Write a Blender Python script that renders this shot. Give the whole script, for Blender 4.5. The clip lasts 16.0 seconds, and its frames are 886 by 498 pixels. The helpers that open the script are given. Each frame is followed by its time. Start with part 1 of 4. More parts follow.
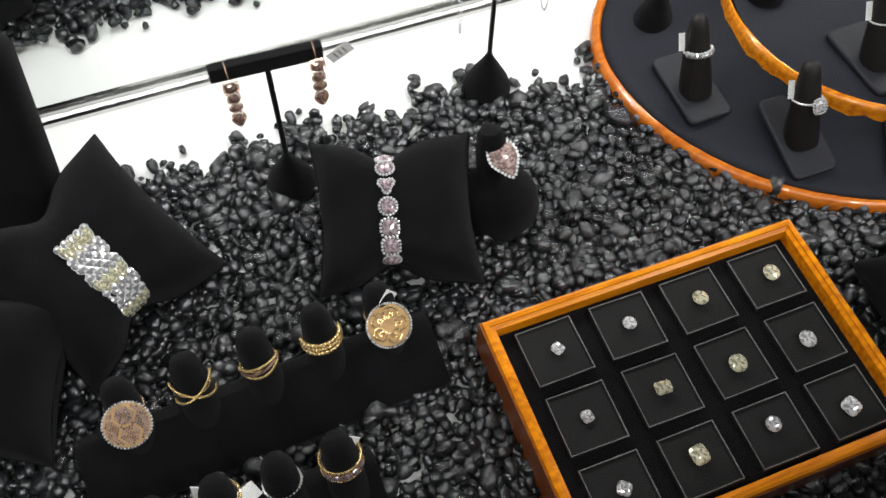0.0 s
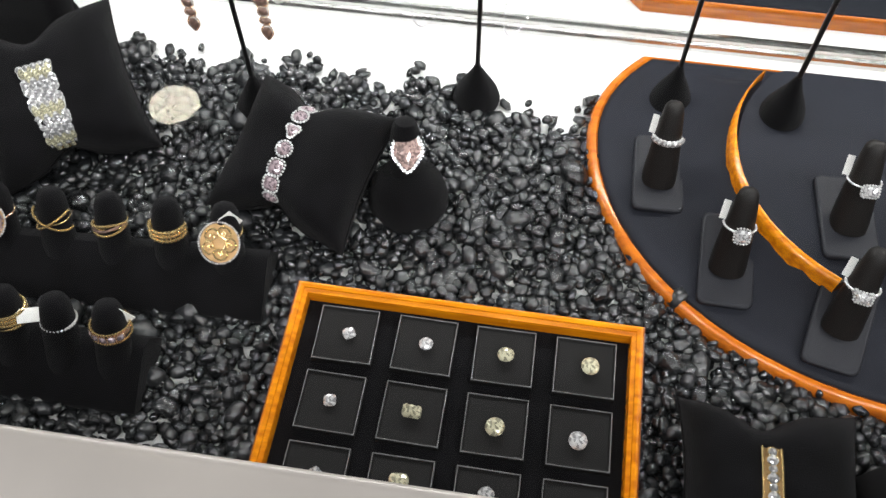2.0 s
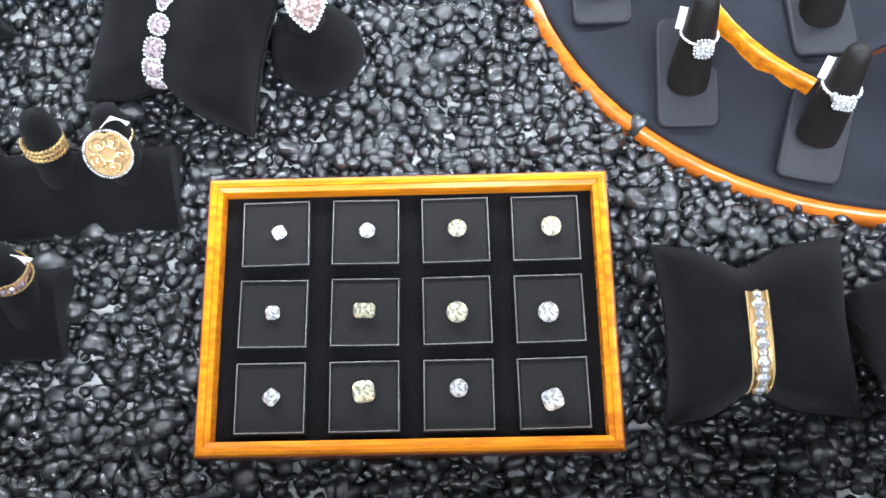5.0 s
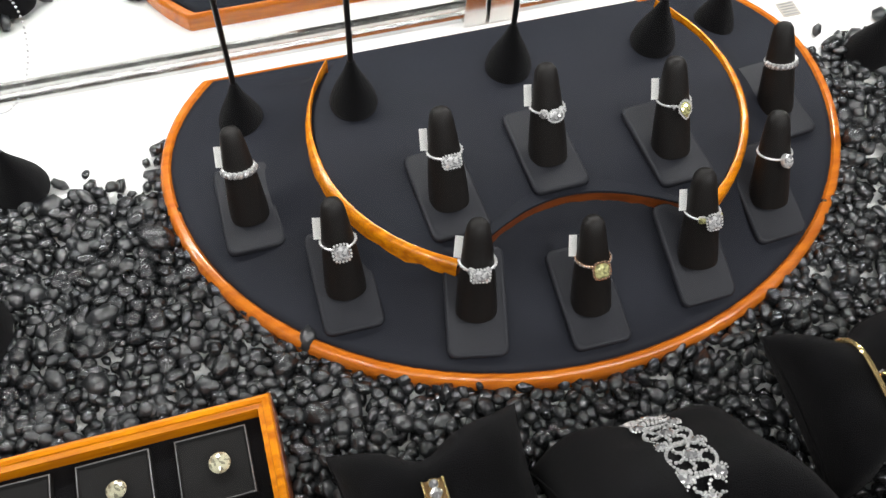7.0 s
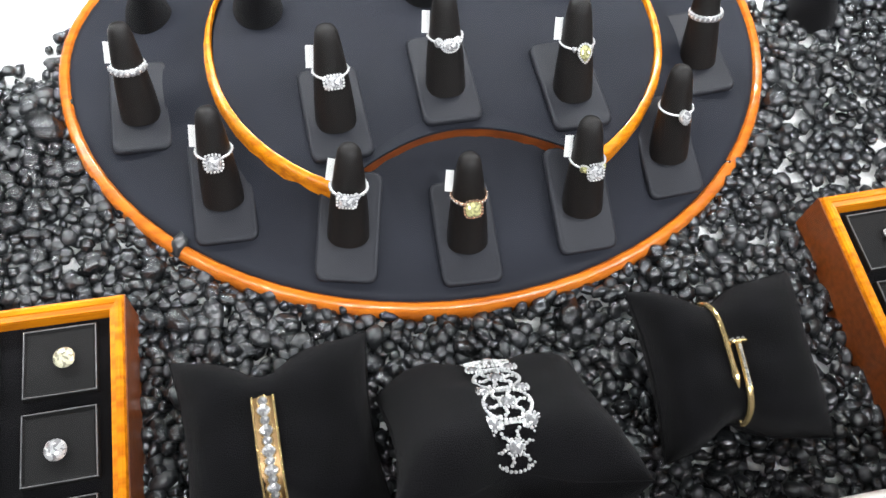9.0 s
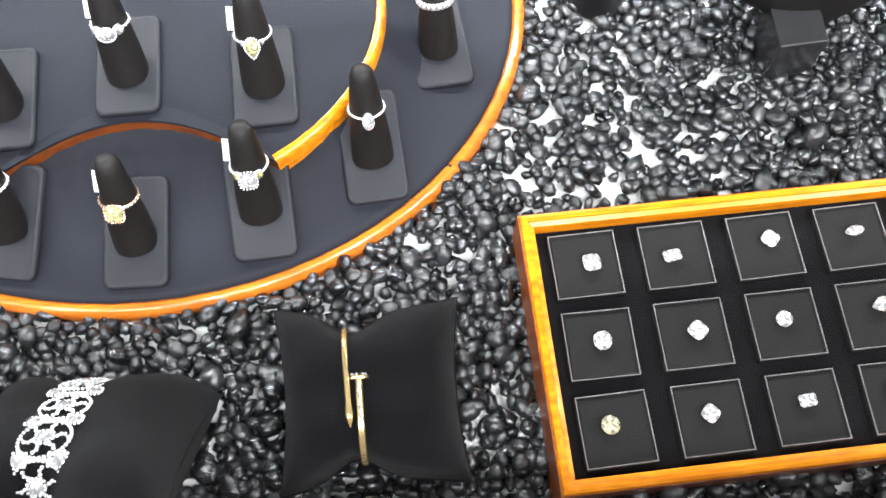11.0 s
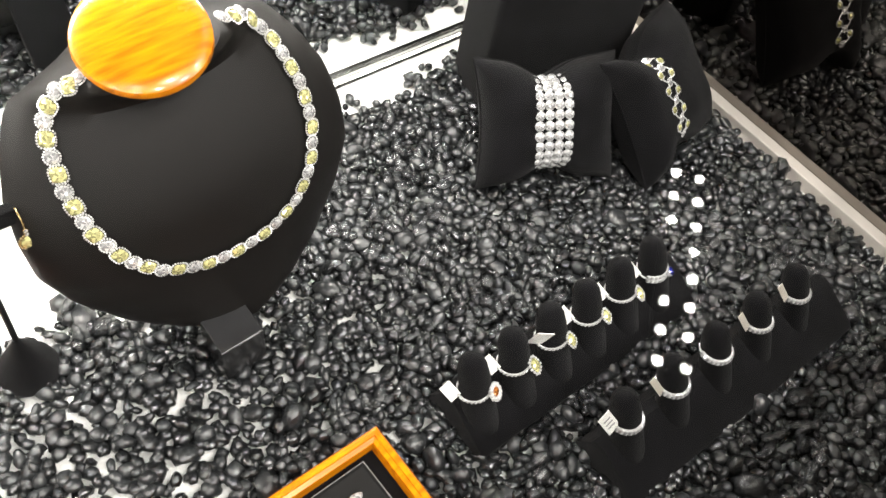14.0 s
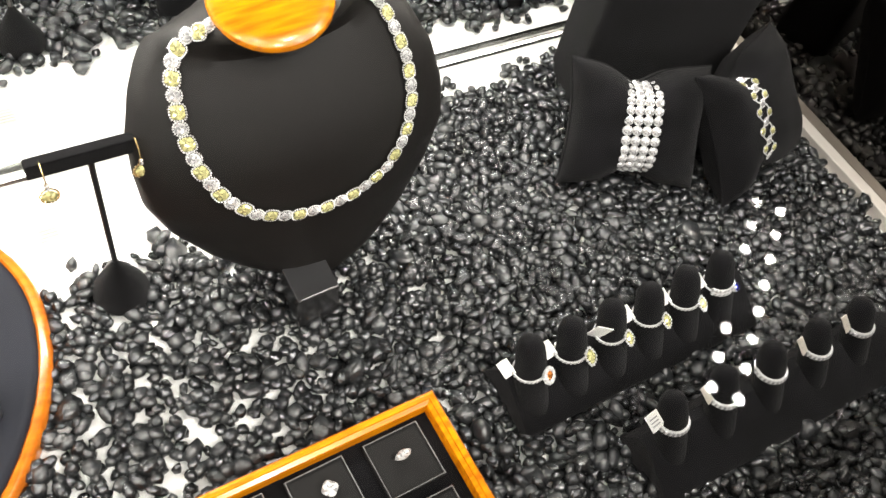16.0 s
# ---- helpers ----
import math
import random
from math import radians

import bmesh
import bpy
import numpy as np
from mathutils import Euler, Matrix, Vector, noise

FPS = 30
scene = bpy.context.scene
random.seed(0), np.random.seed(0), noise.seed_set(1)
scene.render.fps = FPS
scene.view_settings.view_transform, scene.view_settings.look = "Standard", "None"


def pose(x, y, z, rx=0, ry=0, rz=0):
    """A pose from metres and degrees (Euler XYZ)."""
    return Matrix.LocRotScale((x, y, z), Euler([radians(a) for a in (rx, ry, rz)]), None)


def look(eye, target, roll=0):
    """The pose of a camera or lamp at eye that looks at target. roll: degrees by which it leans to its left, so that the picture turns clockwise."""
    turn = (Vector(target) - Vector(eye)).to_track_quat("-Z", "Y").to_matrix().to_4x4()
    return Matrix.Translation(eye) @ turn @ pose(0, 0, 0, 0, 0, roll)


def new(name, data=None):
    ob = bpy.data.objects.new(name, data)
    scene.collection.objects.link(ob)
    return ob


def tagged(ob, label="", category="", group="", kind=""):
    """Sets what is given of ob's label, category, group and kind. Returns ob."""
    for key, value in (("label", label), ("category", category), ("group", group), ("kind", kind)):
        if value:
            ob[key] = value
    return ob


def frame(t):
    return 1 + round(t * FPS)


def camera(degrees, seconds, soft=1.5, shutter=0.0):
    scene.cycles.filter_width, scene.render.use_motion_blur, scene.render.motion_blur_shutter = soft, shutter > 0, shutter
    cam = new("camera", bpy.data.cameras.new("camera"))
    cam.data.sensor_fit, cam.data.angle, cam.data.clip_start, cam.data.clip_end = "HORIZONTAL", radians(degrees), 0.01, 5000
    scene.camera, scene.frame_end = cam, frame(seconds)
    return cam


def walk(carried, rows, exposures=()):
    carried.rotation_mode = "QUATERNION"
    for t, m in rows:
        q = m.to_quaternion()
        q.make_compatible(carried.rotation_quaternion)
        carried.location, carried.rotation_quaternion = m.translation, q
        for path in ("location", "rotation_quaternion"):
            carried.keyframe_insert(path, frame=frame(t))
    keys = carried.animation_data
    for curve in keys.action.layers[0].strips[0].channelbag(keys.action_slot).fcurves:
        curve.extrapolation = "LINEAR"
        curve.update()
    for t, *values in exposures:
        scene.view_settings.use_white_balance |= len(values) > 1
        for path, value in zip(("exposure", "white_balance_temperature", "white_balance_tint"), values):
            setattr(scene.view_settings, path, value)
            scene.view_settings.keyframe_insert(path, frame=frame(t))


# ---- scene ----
cam = camera(53.5, 16.0)
PATH = [
    (0, (-0.155, -0.176, 0.529), (0.246, 0.763, -1.19), 2.2),
    (0.5, (-0.083, -0.188, 0.529), (0.233, 0.735, -1.216), 4.2),
    (1, (-0.016, -0.204, 0.535), (0.106, 0.76, -1.214), 3.4),
    (1.5, (0.044, -0.228, 0.538), (-0.028, 0.792, -1.181), 1.1),
    (2, (0.102, -0.233, 0.536), (-0.063, 0.806, -1.166), -0.5),
    (2.5, (0.127, -0.217, 0.528), (-0.023, 0.767, -1.207), -2.9),
    (3, (0.125, -0.186, 0.505), (0.041, 0.667, -1.302), -2.8),
    (3.2, (0.124, -0.177, 0.499), (0.052, 0.615, -1.336), -3.0),
    (5.3, (0.103, -0.145, 0.506), (0.075, 0.412, -1.415), -5.4),
    (5.5, (0.109, -0.149, 0.51), (0.091, 0.498, -1.382), -5.1),
    (6, (0.139, -0.163, 0.509), (0.198, 0.699, -1.295), -3.2),
    (6.5, (0.175, -0.175, 0.493), (0.348, 0.794, -1.248), -0.6),
    (7, (0.212, -0.17, 0.484), (0.569, 0.838, -1.206), 3.6),
    (7.5, (0.234, -0.163, 0.489), (0.726, 0.833, -1.174), 5.3),
    (8, (0.244, -0.186, 0.49), (0.752, 0.789, -1.18), 6.6),
    (8.2, (0.248, -0.189, 0.49), (0.748, 0.761, -1.198), 8.4),
    (10.3, (0.455, -0.165, 0.485), (0.443, 0.559, -1.379), -1.7),
    (10.5, (0.486, -0.164, 0.486), (0.498, 0.557, -1.38), -0.2),
    (11, (0.541, -0.153, 0.491), (0.634, 0.553, -1.378), 2.0),
    (11.5, (0.581, -0.142, 0.493), (0.807, 0.565, -1.364), 4.4),
    (12, (0.613, -0.132, 0.5), (0.977, 0.541, -1.348), 7.6),
    (12.5, (0.64, -0.121, 0.509), (1.156, 0.505, -1.319), 11.8),
    (13, (0.664, -0.123, 0.51), (1.357, 0.532, -1.248), 13.2),
    (13.5, (0.675, -0.122, 0.517), (1.509, 0.587, -1.157), 14.0),
    (14, (0.666, -0.12, 0.527), (1.587, 0.665, -1.066), 14.4),
    (14.5, (0.662, -0.127, 0.537), (1.61, 0.737, -0.997), 13.3),
    (15, (0.661, -0.13, 0.533), (1.62, 0.729, -0.997), 14.2),
    (15.5, (0.656, -0.135, 0.536), (1.559, 0.707, -1.038), 15.3),
    (16, (0.646, -0.136, 0.54), (1.439, 0.725, -1.082), 16.8),
]
walk(cam, [(t, look(eye, target, roll)) for t, eye, target, roll in PATH],
     exposures=[(0, -0.82, 6350, 10), (1.5, -0.58, 6350, 10), (3.0, -0.24, 6150, 10), (5.5, 0.75, 5550, 10), (6.0, 0.2, 6000, 10), (6.5, -0.42, 6250, 10), (7.5, -0.65, 6450, 10), (8.0, -0.55, 6350, 10), (10.5, 0.95, 5900, 10), (11.5, 0.76, 6350, 10), (12.5, 0.25, 6300, 10), (13.5, 0.2, 6600, 10), (14.5, 0.34, 6900, 10), (16, 0.3, 6900, 10)])

# ---------- world and lights ----------
world = bpy.data.worlds.new("shop_air")
scene.world = world
world.use_nodes = True
world.node_tree.nodes["Background"].inputs[0].default_value = (0.9, 0.86, 0.8, 1)
world.node_tree.nodes["Background"].inputs[1].default_value = 0.05
scene.view_settings.exposure = 0.0


def area_lamp(name, m, sx, sy, power, colour):
    data = bpy.data.lights.new(name, "AREA")
    data.shape, data.size, data.size_y, data.energy, data.color = "RECTANGLE", sx, sy, power, colour
    ob = new(name, data)
    ob.matrix_world = m
    return ob


# LED strip under the front top rail of the showcase, shining back and down
area_lamp("case_led_strip", look((0.43, -0.178, 0.268), (0.43, 0.30, 0.06)), 1.9, 0.012, 1.9, (1.0, 0.985, 0.97))
# strip along the top edge of the mirrors
area_lamp("case_led_strip", look((0.43, 0.318, 0.285), (0.43, 0.10, 0.0)), 1.8, 0.012, 6.2, (1.0, 0.98, 0.95))
# small shop spotlights in the ceiling behind the customer
for k in range(10):
    px, py = -1.5 + 0.42 * k, (-0.55, -1.15)[k % 2]
    spot = area_lamp("ceiling_spot", look((px, py, 1.98), (px * 0.75 + 0.1, 0.05, 0.0)), 0.09, 0.09, 6.6 if k < 5 else 11.0, (1.0, 0.985, 0.97))
    spot.data.shape = "DISK"


# ---------- materials ----------
def material(name, colour, rough=0.5, metal=0.0, vary=0.25, scale=60.0, bump=0.0, bump_scale=400.0, coat=0.0, sheen=0.0, spec=0.5, per_object=0.0, emit=0.0):
    """A surface with colour variation at two scales and fine relief."""
    m = bpy.data.materials.new(name)
    m.use_nodes = True
    nt = m.node_tree
    b = nt.nodes["Principled BSDF"]
    b.inputs["Roughness"].default_value = rough
    b.inputs["Metallic"].default_value = metal
    b.inputs["Coat Weight"].default_value = coat
    b.inputs["Coat Roughness"].default_value = 0.06
    b.inputs["Sheen Weight"].default_value = sheen
    b.inputs["Specular IOR Level"].default_value = spec
    geo = nt.nodes.new("ShaderNodeTexCoord")
    n1 = nt.nodes.new("ShaderNodeTexNoise")
    n1.inputs["Scale"].default_value, n1.inputs["Detail"].default_value = scale, 5
    nt.links.new(geo.outputs["Object"], n1.inputs["Vector"])
    ramp = nt.nodes.new("ShaderNodeValToRGB")
    lo, hi = 1 - vary, 1 + vary
    ramp.color_ramp.elements[0].position, ramp.color_ramp.elements[1].position = 0.3, 0.7
    ramp.color_ramp.elements[0].color = (*[min(1, c * lo) for c in colour], 1)
    ramp.color_ramp.elements[1].color = (*[min(1, c * hi) for c in colour], 1)
    nt.links.new(n1.outputs["Fac"], ramp.inputs["Fac"])
    out = ramp.outputs["Color"]
    if per_object:
        info = nt.nodes.new("ShaderNodeObjectInfo")
        hsv = nt.nodes.new("ShaderNodeHueSaturation")
        mr = nt.nodes.new("ShaderNodeMapRange")
        mr.inputs["To Min"].default_value, mr.inputs["To Max"].default_value = 1 - per_object, 1 + per_object
        nt.links.new(info.outputs["Random"], mr.inputs["Value"])
        nt.links.new(mr.outputs["Result"], hsv.inputs["Value"])
        nt.links.new(out, hsv.inputs["Color"])
        out = hsv.outputs["Color"]
    nt.links.new(out, b.inputs["Base Color"])
    rr = nt.nodes.new("ShaderNodeMapRange")
    rr.inputs["To Min"].default_value, rr.inputs["To Max"].default_value = max(0.0, rough - 0.12 * min(1, rough * 3)), min(1, rough + 0.12 * min(1, rough * 3))
    nt.links.new(n1.outputs["Fac"], rr.inputs["Value"])
    nt.links.new(rr.outputs["Result"], b.inputs["Roughness"])
    if bump:
        n2 = nt.nodes.new("ShaderNodeTexNoise")
        n2.inputs["Scale"].default_value, n2.inputs["Detail"].default_value = bump_scale, 3
        nt.links.new(geo.outputs["Object"], n2.inputs["Vector"])
        bp = nt.nodes.new("ShaderNodeBump")
        bp.inputs["Strength"].default_value, bp.inputs["Distance"].default_value = bump, 0.002
        nt.links.new(n2.outputs["Fac"], bp.inputs["Height"])
        nt.links.new(bp.outputs["Normal"], b.inputs["Normal"])
    if emit:
        b.inputs["Emission Color"].default_value = (*colour, 1)
        b.inputs["Emission Strength"].default_value = emit
    return m


def wood_material(name, dark, light, rough):
    m = material(name, light, rough=rough, coat=0.35, vary=0.1)
    nt = m.node_tree
    b = nt.nodes["Principled BSDF"]
    geo = nt.nodes.new("ShaderNodeTexCoord")
    mp = nt.nodes.new("ShaderNodeMapping")
    mp.inputs["Scale"].default_value = (18, 160, 160)
    n = nt.nodes.new("ShaderNodeTexNoise")
    n.inputs["Scale"].default_value, n.inputs["Detail"].default_value = 1.6, 6
    ramp = nt.nodes.new("ShaderNodeValToRGB")
    ramp.color_ramp.elements[0].position, ramp.color_ramp.elements[1].position = 0.32, 0.62
    ramp.color_ramp.elements[0].color, ramp.color_ramp.elements[1].color = (*dark, 1), (*light, 1)
    nt.links.new(geo.outputs["Object"], mp.inputs["Vector"])
    nt.links.new(mp.outputs["Vector"], n.inputs["Vector"])
    nt.links.new(n.outputs["Fac"], ramp.inputs["Fac"])
    nt.links.new(ramp.outputs["Color"], b.inputs["Base Color"])
    return m


VELVET = material("black_velvet", (0.0042, 0.0040, 0.0047), rough=0.95, vary=0.5, scale=45, bump=0.6, bump_scale=1600, sheen=0.045, spec=0.1)
LEATHER = material("slate_leatherette", (0.0155, 0.0168, 0.0225), rough=0.62, vary=0.1, scale=25, bump=0.12, bump_scale=1500, spec=0.13)
RUBBER = material("dark_leatherette", (0.0085, 0.0072, 0.0066), rough=0.5, vary=0.15, scale=40, bump=0.15, bump_scale=1400, spec=0.28)
PADMAT = material("slate_pad_leatherette", (0.0175, 0.0183, 0.023), rough=0.58, vary=0.12, scale=40, bump=0.12, bump_scale=1400, spec=0.3)
BUSTSKIN = material("charcoal_leatherette", (0.0085, 0.0076, 0.0070), rough=0.5, vary=0.12, scale=20, bump=0.12, bump_scale=1500, spec=0.26)
BOXMAT = material("black_flock", (0.0050, 0.0046, 0.0044), rough=0.8, vary=0.2, scale=80, bump=0.2, bump_scale=1500, spec=0.3)
AMBER = wood_material("amber_lacquered_wood", (0.50, 0.135, 0.003), (0.78, 0.27, 0.004), 0.24)
ORANGE = wood_material("orange_lacquered_wood", (0.42, 0.10, 0.008), (0.60, 0.17, 0.012), 0.22)
# russet front of the upper tier; also the painted shade on gem tray sides
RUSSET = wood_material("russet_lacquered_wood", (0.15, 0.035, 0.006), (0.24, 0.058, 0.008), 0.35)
WHITE = material("white_laminate", (0.82, 0.82, 0.80), rough=0.35, vary=0.03, scale=8)
CHROME = material("brushed_steel", (0.62, 0.62, 0.60), rough=0.22, metal=1.0, vary=0.08, scale=30)
RAILMAT = material("champagne_metal", (0.68, 0.63, 0.58), rough=0.38, metal=0.35, vary=0.06, scale=12)
ENDMIRROR = material("smoked_mirror", (0.26, 0.24, 0.22), rough=0.01, metal=1.0, vary=0.02, scale=3)
MIRROR = material("mirror_silver", (0.86, 0.88, 0.87), rough=0.006, metal=1.0, vary=0.01, scale=3)
GOLD = material("yellow_gold", (0.92, 0.68, 0.32), rough=0.18, metal=0.8, vary=0.1, scale=300)
GOLDDARK = material("shaded_gold", (0.42, 0.27, 0.13), rough=0.4, metal=1.0)
ROSE = material("rose_gold", (0.90, 0.60, 0.42), rough=0.18, metal=0.8, vary=0.1, scale=300)
SILVER = material("white_gold", (0.92, 0.92, 0.91), rough=0.18, metal=0.55, vary=0.08, scale=300)
STRIP = material("beige_tag_film", (0.50, 0.46, 0.40), rough=0.35, vary=0.08, scale=200)
PAPER = material("tag_paper", (0.78, 0.78, 0.75), rough=0.7, vary=0.05, scale=200)
INK = material("tag_ink", (0.30, 0.30, 0.30), rough=0.7)
BLACKPLASTIC = material("black_lacquer", (0.006, 0.006, 0.006), rough=0.3, vary=0.2)
ACRYLIC = material("grey_acrylic", (0.022, 0.022, 0.023), rough=0.2, vary=0.1)
PANEL = material("dark_brown_panel", (0.03, 0.02, 0.016), rough=0.5, vary=0.2, scale=10)
SHOPWALL = material("shop_wall", (0.09, 0.08, 0.07), rough=0.8, vary=0.15, scale=2)
SHOPFLOOR = material("shop_carpet", (0.06, 0.05, 0.045), rough=0.9, vary=0.3, scale=6)


def gem_material(name, colour, per=0.15):
    """Cut stone: glossy facets over a broken patchwork of inner reflections painted in colour."""
    m = material(name, colour, rough=0.03, metal=0.45, vary=0.1, scale=500, spec=1.0, coat=1.0, per_object=per)
    nt = m.node_tree
    b = nt.nodes["Principled BSDF"]
    geo = nt.nodes.new("ShaderNodeTexCoord")
    # cells of bright and dark stand in for light thrown back inside the stone
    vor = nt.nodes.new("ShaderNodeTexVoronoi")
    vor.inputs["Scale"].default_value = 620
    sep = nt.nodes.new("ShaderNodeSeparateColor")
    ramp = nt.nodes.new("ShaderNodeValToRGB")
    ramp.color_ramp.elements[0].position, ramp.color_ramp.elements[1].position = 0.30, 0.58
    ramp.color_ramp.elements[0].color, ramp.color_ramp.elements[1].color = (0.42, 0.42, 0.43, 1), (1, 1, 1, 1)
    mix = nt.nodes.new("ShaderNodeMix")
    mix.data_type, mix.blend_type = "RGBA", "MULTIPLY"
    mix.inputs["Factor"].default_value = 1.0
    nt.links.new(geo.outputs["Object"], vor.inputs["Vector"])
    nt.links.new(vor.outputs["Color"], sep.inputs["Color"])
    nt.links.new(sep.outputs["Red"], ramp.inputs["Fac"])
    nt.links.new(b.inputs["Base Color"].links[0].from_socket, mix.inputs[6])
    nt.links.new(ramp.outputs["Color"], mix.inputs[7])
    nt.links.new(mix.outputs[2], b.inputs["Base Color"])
    return m


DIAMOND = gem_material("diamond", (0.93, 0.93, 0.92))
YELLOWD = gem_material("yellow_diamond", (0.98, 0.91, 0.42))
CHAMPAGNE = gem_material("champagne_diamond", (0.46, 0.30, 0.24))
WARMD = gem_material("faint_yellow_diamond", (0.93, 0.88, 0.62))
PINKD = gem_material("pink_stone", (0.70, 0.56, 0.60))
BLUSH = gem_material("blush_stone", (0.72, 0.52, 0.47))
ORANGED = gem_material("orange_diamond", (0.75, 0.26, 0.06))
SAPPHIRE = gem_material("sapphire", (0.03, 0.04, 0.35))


def led_material(name, colour, strength):
    m = bpy.data.materials.new(name)
    m.use_nodes = True
    b = m.node_tree.nodes["Principled BSDF"]
    b.inputs["Base Color"].default_value = (*colour, 1)
    b.inputs["Emission Color"].default_value = (*colour, 1)
    b.inputs["Emission Strength"].default_value = strength
    return m


LED = led_material("led_lens", (1.0, 0.99, 0.95), 70.0)
DOWNLIGHT = led_material("downlight_lens", (1.0, 0.92, 0.70), 27.0)


def pane_material():
    """Clear pane: straight through, with the gloss of glass."""
    m = bpy.data.materials.new("clear_glass")
    m.use_nodes = True
    nt = m.node_tree
    nt.nodes.remove(nt.nodes["Principled BSDF"])
    tr, gl, mx, fr = (nt.nodes.new("ShaderNode" + n) for n in ("BsdfTransparent", "BsdfGlossy", "MixShader", "Fresnel"))
    tr.inputs["Color"].default_value = (0.985, 0.995, 0.99, 1)
    gl.inputs["Roughness"].default_value = 0.0
    fr.inputs["IOR"].default_value = 1.45
    nt.links.new(fr.outputs["Fac"], mx.inputs["Fac"])
    nt.links.new(tr.outputs["BSDF"], mx.inputs[1])
    nt.links.new(gl.outputs["BSDF"], mx.inputs[2])
    nt.links.new(mx.outputs["Shader"], nt.nodes["Material Output"].inputs["Surface"])
    return m


GLASS = pane_material()


def pebble_material():
    m = material("black_pebble", (0.011, 0.012, 0.013), rough=0.22, vary=0.5, scale=90, bump=0.42, bump_scale=420, spec=1.0)
    nt = m.node_tree
    b = nt.nodes["Principled BSDF"]
    geo = nt.nodes.new("ShaderNodeNewGeometry")
    mr = nt.nodes.new("ShaderNodeMapRange")
    mr.inputs["To Min"].default_value, mr.inputs["To Max"].default_value = 0.17, 0.33
    nt.links.new(geo.outputs["Random Per Island"], mr.inputs["Value"])
    nt.links.new(mr.outputs["Result"], b.inputs["Roughness"])
    hsv = nt.nodes.new("ShaderNodeHueSaturation")
    mv = nt.nodes.new("ShaderNodeMapRange")
    mv.inputs["To Min"].default_value, mv.inputs["To Max"].default_value = 0.5, 2.0
    nt.links.new(geo.outputs["Random Per Island"], mv.inputs["Value"])
    nt.links.new(mv.outputs["Result"], hsv.inputs["Value"])
    old = b.inputs["Base Color"].links[0].from_socket
    nt.links.new(old, hsv.inputs["Color"])
    nt.links.new(hsv.outputs["Color"], b.inputs["Base Color"])
    return m


PEBBLE = pebble_material()


# ---------- mesh helpers ----------
def to_mesh(name, bm, mat, smooth=False):
    me = bpy.data.meshes.new(name)
    bmesh.ops.recalc_face_normals(bm, faces=bm.faces[:])
    bm.to_mesh(me)
    bm.free()
    me.materials.append(mat)
    if smooth:
        me.shade_smooth()
        me.set_sharp_from_angle(angle=radians(42))
    return me


def part(name, bm, mat, parent=None, label="", smooth=False, m=None):
    """Links a bmesh (or shared mesh data) as one mesh object under a thing or part."""
    me = bm if isinstance(bm, bpy.types.Mesh) else to_mesh(name, bm, mat, smooth)
    ob = new(name, me)
    ob.parent = parent
    if m is not None:
        ob.matrix_basis = m
    if label:
        ob["label"] = label
    return ob


def thing(name, m, label, category, group="", kind=""):
    ob = new(name)
    ob.empty_display_size = 0.01
    ob.matrix_basis = m
    return tagged(ob, label, category, group, kind)


def box(x0, x1, y0, y1, z0, z1, bevel=0.0, seg=2):
    bm = bmesh.new()
    bmesh.ops.create_cube(bm, size=1)
    for v in bm.verts:
        v.co = Vector(((x0 + x1) / 2 + v.co.x * (x1 - x0), (y0 + y1) / 2 + v.co.y * (y1 - y0), (z0 + z1) / 2 + v.co.z * (z1 - z0)))
    if bevel:
        bmesh.ops.bevel(bm, geom=bm.edges[:], offset=bevel, segments=seg, affect="EDGES", profile=0.5)
    return bm


def lathe(profile, n=24, bm=None):
    bm = bm or bmesh.new()
    rings = []
    for r, z in profile:
        if r < 1e-6:
            rings.append([bm.verts.new((0, 0, z))])
        else:
            rings.append([bm.verts.new((r * math.cos(2 * math.pi * k / n), r * math.sin(2 * math.pi * k / n), z)) for k in range(n)])
    for a, b in zip(rings, rings[1:]):
        for k in range(n):
            q = [a[k % len(a)], a[(k + 1) % len(a)], b[(k + 1) % len(b)], b[k % len(b)]]
            q = [v for i, v in enumerate(q) if v not in q[:i]]
            if len(q) > 2:
                bm.faces.new(q)
    return bm


def tube(points, r, n=8, closed=False, bm=None, radii=None):
    """A round bar along points."""
    bm = bm or bmesh.new()
    pts = [Vector(p) for p in points]
    rings = []
    side = None
    count = len(pts)
    for i, p in enumerate(pts):
        a = pts[(i - 1) % count] if closed or i else pts[0]
        b = pts[(i + 1) % count] if closed or i < count - 1 else pts[-1]
        d = (b - a).normalized()
        if side is None:
            side = d.orthogonal().normalized()
        side = (side - d * side.dot(d)).normalized()
        up = d.cross(side)
        rad = radii[i] if radii else r
        rings.append([bm.verts.new(p + rad * (math.cos(2 * math.pi * k / n) * side + math.sin(2 * math.pi * k / n) * up)) for k in range(n)])
    pairs = list(zip(rings, rings[1:])) + ([(rings[-1], rings[0])] if closed else [])
    for a, b in pairs:
        off = 0
        if closed and a is rings[-1]:
            off = min(range(n), key=lambda o: (a[0].co - b[o].co).length)
        for k in range(n):
            bm.faces.new((a[k], a[(k + 1) % n], b[(k + 1 + off) % n], b[(k + off) % n]))
    if not closed:
        bm.faces.new(rings[0][::-1])
        bm.faces.new(rings[-1])
    return bm


